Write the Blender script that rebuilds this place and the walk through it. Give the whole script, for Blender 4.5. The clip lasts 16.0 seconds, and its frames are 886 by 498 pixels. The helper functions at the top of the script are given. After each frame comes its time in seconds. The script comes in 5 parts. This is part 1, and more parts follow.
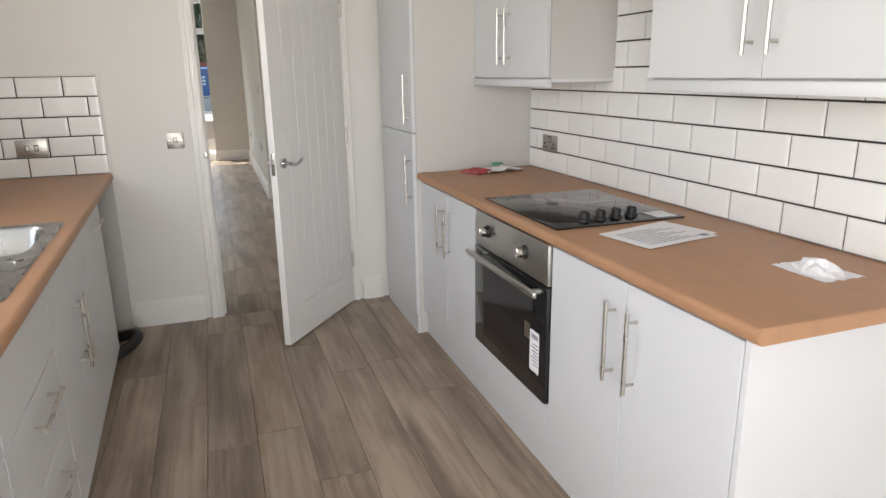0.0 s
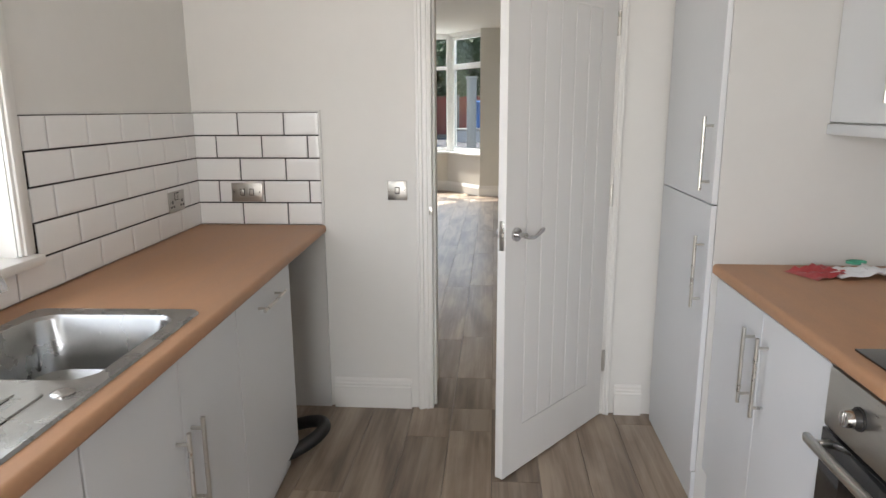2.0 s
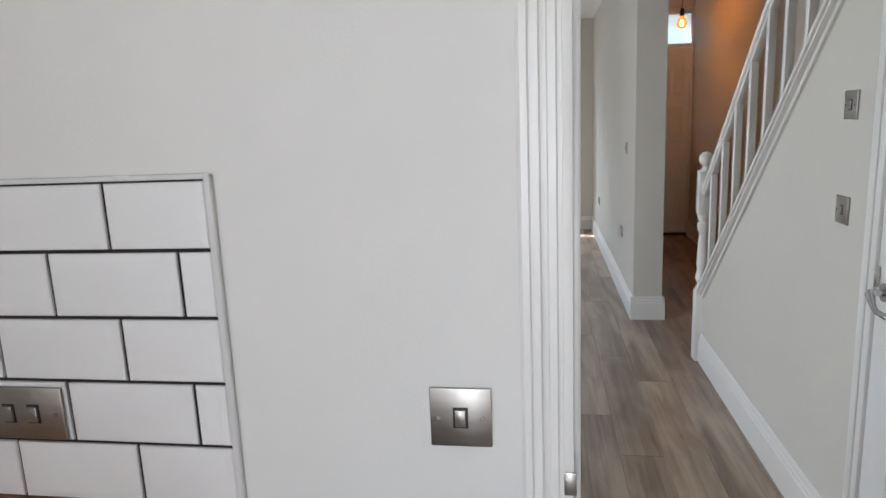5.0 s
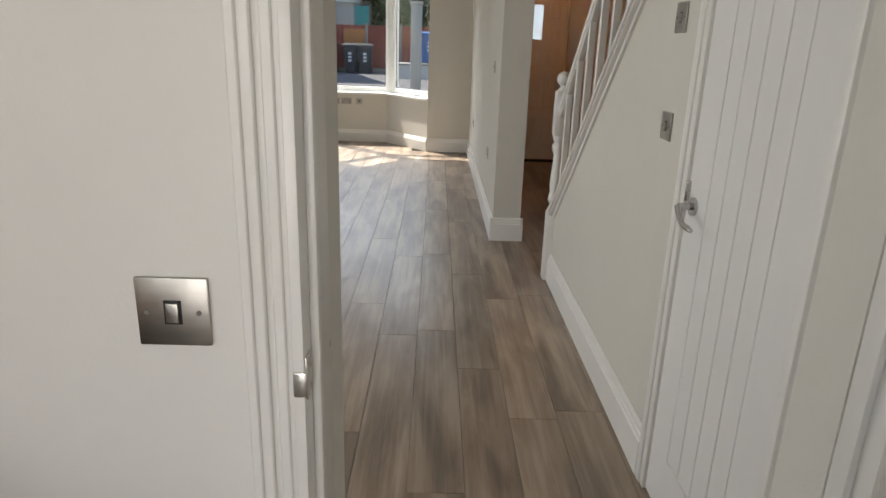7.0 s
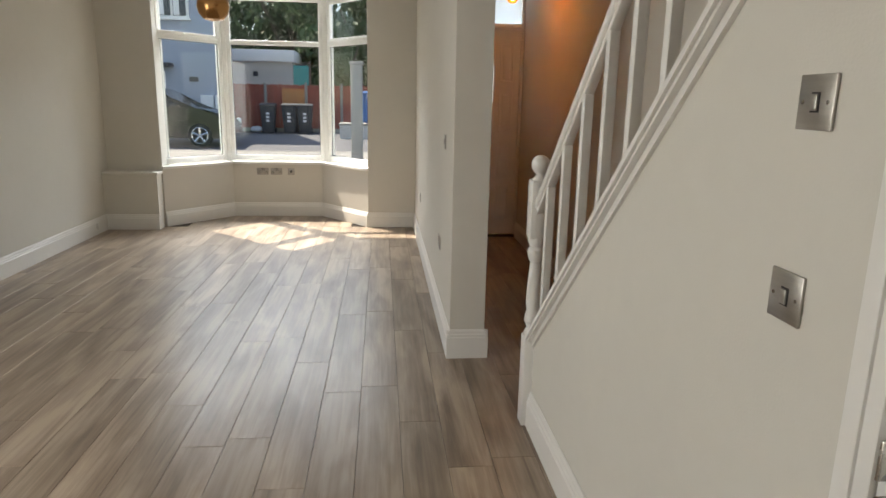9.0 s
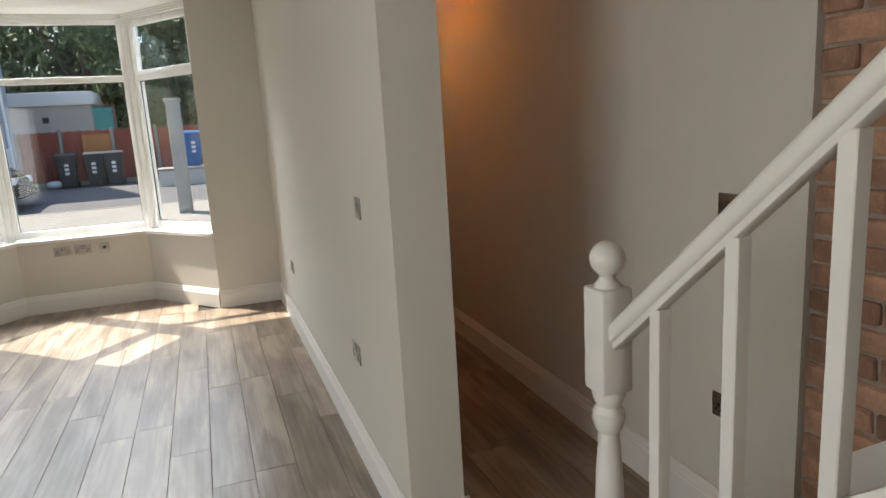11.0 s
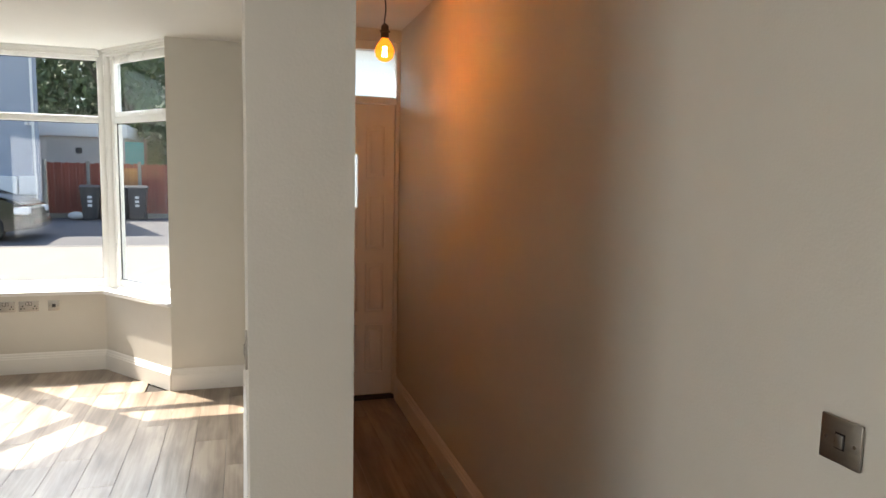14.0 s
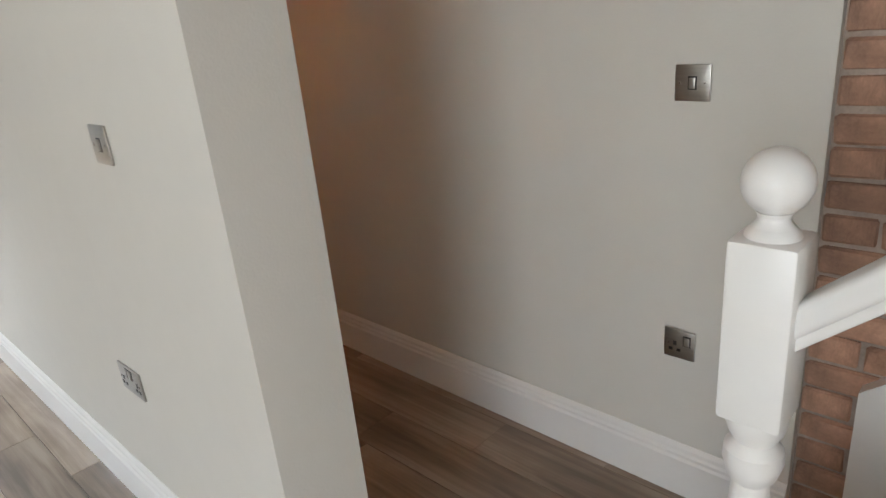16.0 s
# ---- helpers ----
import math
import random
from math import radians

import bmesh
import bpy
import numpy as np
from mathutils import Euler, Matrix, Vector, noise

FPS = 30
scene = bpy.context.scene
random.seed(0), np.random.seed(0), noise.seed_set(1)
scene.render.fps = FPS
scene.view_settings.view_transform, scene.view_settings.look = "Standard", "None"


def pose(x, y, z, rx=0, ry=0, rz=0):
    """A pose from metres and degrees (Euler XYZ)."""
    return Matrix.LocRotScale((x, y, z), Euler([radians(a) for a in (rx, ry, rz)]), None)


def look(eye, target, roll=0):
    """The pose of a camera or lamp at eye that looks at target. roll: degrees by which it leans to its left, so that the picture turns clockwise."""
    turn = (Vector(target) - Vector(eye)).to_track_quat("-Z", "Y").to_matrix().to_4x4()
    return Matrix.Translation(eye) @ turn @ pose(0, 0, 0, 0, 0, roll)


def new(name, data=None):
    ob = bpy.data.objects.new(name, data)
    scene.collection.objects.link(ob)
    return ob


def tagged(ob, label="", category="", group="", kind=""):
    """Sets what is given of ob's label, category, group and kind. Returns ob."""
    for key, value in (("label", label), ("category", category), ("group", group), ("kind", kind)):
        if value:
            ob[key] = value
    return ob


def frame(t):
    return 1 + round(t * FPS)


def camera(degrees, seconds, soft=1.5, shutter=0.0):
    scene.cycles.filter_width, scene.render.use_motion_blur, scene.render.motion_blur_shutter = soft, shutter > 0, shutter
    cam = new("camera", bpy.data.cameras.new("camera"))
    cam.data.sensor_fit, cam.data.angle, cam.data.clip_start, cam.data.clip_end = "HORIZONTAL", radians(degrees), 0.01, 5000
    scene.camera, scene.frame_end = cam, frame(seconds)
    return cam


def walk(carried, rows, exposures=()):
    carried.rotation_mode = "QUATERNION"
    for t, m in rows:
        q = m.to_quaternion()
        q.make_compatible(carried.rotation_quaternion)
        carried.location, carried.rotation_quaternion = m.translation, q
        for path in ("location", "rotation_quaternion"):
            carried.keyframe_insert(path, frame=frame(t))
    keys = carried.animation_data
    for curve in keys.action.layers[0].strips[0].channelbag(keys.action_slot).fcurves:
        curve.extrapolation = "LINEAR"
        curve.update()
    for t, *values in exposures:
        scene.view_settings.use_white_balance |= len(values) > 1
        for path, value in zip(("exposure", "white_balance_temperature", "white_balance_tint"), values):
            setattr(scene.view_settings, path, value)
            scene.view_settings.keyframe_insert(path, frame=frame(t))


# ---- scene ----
cam = camera(68.6, 16.0)

PATH = [
    (0, (1.161, -3.979, 1.417), (1.789, -2.154, 0.894), -0.9),
    (0.5, (1.186, -3.77, 1.442), (1.688, -1.876, 1.039), -0.2),
    (1, (1.234, -3.552, 1.455), (1.528, -1.618, 1.037), -0.2),
    (1.5, (1.347, -3.276, 1.468), (1.333, -1.309, 1.107), 0.4),
    (2, (1.389, -2.956, 1.438), (1.236, -1.007, 1.018), -0.3),
    (2.5, (1.38, -2.583, 1.483), (1.104, -0.661, 1.003), 0.8),
    (3, (1.461, -2.228, 1.46), (0.918, -0.337, 1.101), 0.1),
    (3.5, (1.333, -1.94, 1.528), (0.805, -0.065, 1.076), 1.1),
    (3.7, (1.279, -1.761, 1.535), (0.806, 0.132, 1.098), 0.2),
    (6, (1.03, -0.653, 1.456), (0.799, 1.297, 1.079), -1.4),
    (6.5, (1.136, -0.72, 1.442), (0.999, 1.228, 1.01), -0.2),
    (7, (1.266, -0.75, 1.402), (1.299, 1.156, 0.798), 1.8),
    (7.5, (1.321, -0.535, 1.386), (1.534, 1.339, 0.723), 2.9),
    (8, (1.315, -0.265, 1.43), (1.522, 1.631, 0.825), 1.1),
    (8.2, (1.32, -0.136, 1.441), (1.491, 1.775, 0.879), 1.8),
    (10.3, (1.16, 1.309, 1.542), (1.448, 3.25, 1.155), -1.0),
    (10.5, (1.129, 1.524, 1.518), (1.554, 3.44, 1.132), 1.2),
    (11, (1.142, 1.851, 1.56), (1.805, 3.699, 1.178), -3.4),
    (11.5, (1.356, 2.16, 1.6), (1.959, 4.054, 1.376), 0.5),
    (12, (1.604, 2.379, 1.633), (2.235, 4.262, 1.396), -0.1),
    (12.5, (1.763, 2.602, 1.71), (2.281, 4.526, 1.536), 0.3),
    (13, (1.851, 2.714, 1.78), (2.324, 4.656, 1.744), 0.4),
    (13.5, (1.858, 2.721, 1.779), (2.389, 4.646, 1.677), -0.0),
    (14, (1.704, 2.649, 1.704), (2.291, 4.549, 1.49), 1.2),
    (14.5, (1.568, 2.56, 1.601), (2.218, 4.405, 1.185), 0.6),
    (15, (1.382, 2.589, 1.566), (2.282, 4.296, 1.04), 2.6),
    (15.5, (1.259, 2.683, 1.505), (2.352, 4.211, 0.817), -4.1),
    (16, (1.194, 2.887, 1.458), (2.524, 4.206, 0.759), -5.6),
]
walk(cam, [(t, look(eye, target, roll)) for t, eye, target, roll in PATH],
     [(0, 1.35, 6600, 10), (3, 1.4, 6350, 10), (6.5, 1.25, 5800, 10), (7, 1.15, 6700, 10), (8, 1.3, 7200, 10), (10.5, 1.22, 6850, 10), (11.5, 1.25, 6950, 10),
      (13.2, 1.5, 7100, 10), (14.5, 1.7, 6650, 10), (16, 1.92, 6300, 10)])
# ---- world, sun, window light, added fill lamps ----
world = bpy.data.worlds.new("sky")
scene.world = world
world.use_nodes = True
wn = world.node_tree
sky = wn.nodes.new("ShaderNodeTexSky")
sky.sky_type, sky.sun_disc = "NISHITA", False
SUN_WAY = Vector((0.60, -0.59, -1.0)).normalized()
sky.sun_elevation = math.asin(-SUN_WAY.z)
sky.sun_rotation = math.atan2(-SUN_WAY.x, -SUN_WAY.y)
wn.links.new(sky.outputs[0], wn.nodes["Background"].inputs[0])
wn.nodes["Background"].inputs[1].default_value = 0.15
sun = new("sun", bpy.data.lights.new("sun", "SUN"))
sun.data.energy, sun.data.angle, sun.data.color = 5.0, radians(0.5), (1, 0.95, 0.87)
sun.matrix_world = look((-6, 14, 12), Vector((-6, 14, 12)) + SUN_WAY)


def area_lamp(name, eye, target, width, height, watts, colour):
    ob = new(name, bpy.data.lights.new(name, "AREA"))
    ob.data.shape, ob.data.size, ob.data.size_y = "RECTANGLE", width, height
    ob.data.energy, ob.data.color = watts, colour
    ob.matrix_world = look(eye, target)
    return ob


area_lamp("side_window_light", (-1.88, 2.3, 1.45), (0, 2.3, 1.4), 1.9, 1.6, 18, (0.97, 0.98, 1.0))
# added lamp outside above the bay, out of view, to strengthen the sky's light
area_lamp("bay_fill_light", (-0.2, 11.2, 4.4), (0.2, 5.2, 0.6), 4.5, 1.8, 430, (0.82, 0.91, 1.0))
area_lamp("kitchen_window_light", (-0.24, -2.1, 1.6), (1.0, -2.1, 1.45), 1.6, 1.0, 8, (1.0, 0.978, 0.985))
# unseen lamp added at the back to brighten the kitchen
area_lamp("kitchen_fill_light", (0.95, -5.02, 1.15), (1.25, -4, 1.15), 1.25, 1.8, 25, (1.0, 0.978, 0.985))

# ---- materials ----


def material(name, base=(0.8, 0.8, 0.8), rough=0.5, metal=0.0, vary=0.0, scale=6.0, bump=0.0, bump_scale=60.0, spread=0.0, stretch=(1, 1, 1), coat=0.0, stretch_bump=None):
    """Principled paint with two scales of variation, fine relief and, by spread, a change from piece to piece."""
    m = bpy.data.materials.new(name)
    m.use_nodes = True
    n, l = m.node_tree.nodes, m.node_tree.links
    p = n["Principled BSDF"]
    p.inputs["Roughness"].default_value, p.inputs["Metallic"].default_value = rough, metal
    p.inputs["Coat Weight"].default_value = coat
    tc = n.new("ShaderNodeTexCoord")
    mp = n.new("ShaderNodeMapping")
    mp.inputs["Scale"].default_value = stretch
    l.new(tc.outputs["Object"], mp.inputs["Vector"])
    col = n.new("ShaderNodeRGB")
    col.outputs[0].default_value = (*base, 1)
    last = col.outputs[0]
    if vary:
        big = n.new("ShaderNodeTexNoise")
        big.inputs["Scale"].default_value, big.inputs["Detail"].default_value = scale, 5
        l.new(mp.outputs[0], big.inputs["Vector"])
        fine = n.new("ShaderNodeTexNoise")
        fine.inputs["Scale"].default_value, fine.inputs["Detail"].default_value = scale * 9, 3
        l.new(mp.outputs[0], fine.inputs["Vector"])
        add = n.new("ShaderNodeMath")
        add.operation = "MULTIPLY_ADD"
        add.inputs[1].default_value = 0.4
        l.new(fine.outputs["Fac"], add.inputs[0])
        l.new(big.outputs["Fac"], add.inputs[2])
        rng = n.new("ShaderNodeMapRange")
        rng.inputs["From Min"].default_value, rng.inputs["From Max"].default_value = 0.35, 1.05
        rng.inputs["To Min"].default_value, rng.inputs["To Max"].default_value = 1 - vary, 1 + vary * 0.6
        l.new(add.outputs[0], rng.inputs["Value"])
        mul = n.new("ShaderNodeVectorMath")
        mul.operation = "SCALE"
        l.new(last, mul.inputs[0])
        l.new(rng.outputs[0], mul.inputs["Scale"])
        last = mul.outputs[0]
        rr = n.new("ShaderNodeMapRange")
        rr.inputs["To Min"].default_value, rr.inputs["To Max"].default_value = max(rough - 0.07, 0.02), min(rough + 0.08, 1)
        l.new(big.outputs["Fac"], rr.inputs["Value"])
        l.new(rr.outputs[0], p.inputs["Roughness"])
    if spread:
        info = n.new("ShaderNodeObjectInfo")
        rng = n.new("ShaderNodeMapRange")
        rng.inputs["To Min"].default_value, rng.inputs["To Max"].default_value = 1 - spread, 1 + spread
        l.new(info.outputs["Random"], rng.inputs["Value"])
        mul = n.new("ShaderNodeVectorMath")
        mul.operation = "SCALE"
        l.new(last, mul.inputs[0])
        l.new(rng.outputs[0], mul.inputs["Scale"])
        last = mul.outputs[0]
    l.new(last, p.inputs["Base Color"])
    if bump:
        nb = n.new("ShaderNodeTexNoise")
        nb.inputs["Scale"].default_value, nb.inputs["Detail"].default_value = bump_scale, 4
        mb = n.new("ShaderNodeMapping")
        mb.inputs["Scale"].default_value = stretch_bump or stretch
        l.new(tc.outputs["Object"], mb.inputs["Vector"])
        l.new(mb.outputs[0], nb.inputs["Vector"])
        bp = n.new("ShaderNodeBump")
        bp.inputs["Strength"].default_value, bp.inputs["Distance"].default_value = bump, 0.004
        l.new(nb.outputs["Fac"], bp.inputs["Height"])
        l.new(bp.outputs[0], p.inputs["Normal"])
    return m


def plank_material():
    """Grey-brown oak vinyl boards: broad streaks along the board, fine grain, a tone of its own on each board."""
    m = bpy.data.materials.new("oak_vinyl_plank")
    m.use_nodes = True
    n, l = m.node_tree.nodes, m.node_tree.links
    p = n["Principled BSDF"]
    tc, info = n.new("ShaderNodeTexCoord"), n.new("ShaderNodeObjectInfo")
    off = n.new("ShaderNodeVectorMath")
    off.operation = "SCALE"
    off.inputs[0].default_value = (13.0, 37.0, 7.0)
    l.new(info.outputs["Random"], off.inputs["Scale"])
    add = n.new("ShaderNodeVectorMath")
    l.new(tc.outputs["Object"], add.inputs[0])
    l.new(off.outputs[0], add.inputs[1])

    def grain(sx, sy, scale, detail, warp):
        mp = n.new("ShaderNodeMapping")
        mp.inputs["Scale"].default_value = (sx, sy, 1)
        l.new(add.outputs[0], mp.inputs["Vector"])
        t = n.new("ShaderNodeTexNoise")
        t.inputs["Scale"].default_value, t.inputs["Detail"].default_value, t.inputs["Distortion"].default_value = scale, detail, warp
        l.new(mp.outputs[0], t.inputs["Vector"])
        return t.outputs["Fac"]

    broad, streak, fine = grain(5, 0.9, 1.6, 4, 0.6), grain(22, 0.7, 1.8, 4, 0.6), grain(150, 4, 2.0, 3, 0.0)
    mix = n.new("ShaderNodeMath")
    mix.operation = "MULTIPLY_ADD"
    mix.inputs[1].default_value = 0.55
    l.new(streak, mix.inputs[0])
    l.new(broad, mix.inputs[2])
    mix2 = n.new("ShaderNodeMath")
    mix2.operation = "MULTIPLY_ADD"
    mix2.inputs[1].default_value = 0.12
    l.new(fine, mix2.inputs[0])
    l.new(mix.outputs[0], mix2.inputs[2])
    ramp = n.new("ShaderNodeValToRGB")
    e = ramp.color_ramp.elements
    e[0].position, e[0].color = 0.58, (0.15, 0.11, 0.08, 1)
    e[1].position, e[1].color = 1.12 / 1.12, (0.37, 0.295, 0.224, 1)
    mid = e.new(0.80)
    mid.color = (0.255, 0.194, 0.144, 1)
    l.new(mix2.outputs[0], ramp.inputs[0])
    rng = n.new("ShaderNodeMapRange")
    rng.inputs["To Min"].default_value, rng.inputs["To Max"].default_value = 0.84, 1.14
    l.new(info.outputs["Random"], rng.inputs["Value"])
    mul = n.new("ShaderNodeVectorMath")
    mul.operation = "SCALE"
    l.new(ramp.outputs[0], mul.inputs[0])
    l.new(rng.outputs[0], mul.inputs["Scale"])
    l.new(mul.outputs[0], p.inputs["Base Color"])
    rr = n.new("ShaderNodeMapRange")
    rr.inputs["To Min"].default_value, rr.inputs["To Max"].default_value = 0.27, 0.42
    l.new(streak, rr.inputs["Value"])
    l.new(rr.outputs[0], p.inputs["Roughness"])
    bp = n.new("ShaderNodeBump")
    bp.inputs["Strength"].default_value, bp.inputs["Distance"].default_value = 0.12, 0.002
    l.new(fine, bp.inputs["Height"])
    l.new(bp.outputs[0], p.inputs["Normal"])
    return m


def glass_material(name, tint, bump=0.0, bump_scale=30.0, gloss=1.0):
    m = bpy.data.materials.new(name)
    m.use_nodes = True
    n, l = m.node_tree.nodes, m.node_tree.links
    n.remove(n["Principled BSDF"])
    tr, gl, mx = n.new("ShaderNodeBsdfTransparent"), n.new("ShaderNodeBsdfGlossy"), n.new("ShaderNodeMixShader")
    tr.inputs[0].default_value = (*tint, 1)
    gl.inputs["Roughness"].default_value = 0.01
    mx.inputs[0].default_value = 0.03 * gloss
    l.new(tr.outputs[0], mx.inputs[1])
    l.new(gl.outputs[0], mx.inputs[2])
    if bump:
        t, b = n.new("ShaderNodeTexNoise"), n.new("ShaderNodeBump")
        t.inputs["Scale"].default_value = bump_scale
        b.inputs["Strength"].default_value, b.inputs["Distance"].default_value = bump, 0.02
        l.new(t.outputs["Fac"], b.inputs["Height"])
        l.new(b.outputs[0], gl.inputs["Normal"])
    l.new(mx.outputs[0], n["Material Output"].inputs[0])
    return m


def glow_material(name, colour, strength):
    m = bpy.data.materials.new(name)
    m.use_nodes = True
    p = m.node_tree.nodes["Principled BSDF"]
    p.inputs["Base Color"].default_value = p.inputs["Emission Color"].default_value = (*colour, 1)
    p.inputs["Emission Strength"].default_value = strength
    return m


def glow_glass(name, colour, strength):
    """Amber bulb glass that scatters its filament's light."""
    m = bpy.data.materials.new(name)
    m.use_nodes = True
    n, l = m.node_tree.nodes, m.node_tree.links
    n.remove(n["Principled BSDF"])
    tr, em, mx = n.new("ShaderNodeBsdfTransparent"), n.new("ShaderNodeEmission"), n.new("ShaderNodeMixShader")
    tr.inputs[0].default_value = (1.0, 0.55, 0.2, 1)
    em.inputs[0].default_value, em.inputs[1].default_value = (*colour, 1), strength
    mx.inputs[0].default_value = 0.35
    l.new(tr.outputs[0], mx.inputs[1])
    l.new(em.outputs[0], mx.inputs[2])
    l.new(mx.outputs[0], n["Material Output"].inputs[0])
    return m


def frosted_material(name, tint, bump_scale):
    m = bpy.data.materials.new(name)
    m.use_nodes = True
    n, l = m.node_tree.nodes, m.node_tree.links
    p = n["Principled BSDF"]
    p.inputs["Base Color"].default_value = (*tint, 1)
    p.inputs["Transmission Weight"].default_value, p.inputs["Roughness"].default_value = 1.0, 0.35
    t, b = n.new("ShaderNodeTexNoise"), n.new("ShaderNodeBump")
    t.inputs["Scale"].default_value = bump_scale
    b.inputs["Strength"].default_value, b.inputs["Distance"].default_value = 0.6, 0.01
    l.new(t.outputs["Fac"], b.inputs["Height"])
    l.new(b.outputs[0], p.inputs["Normal"])
    return m


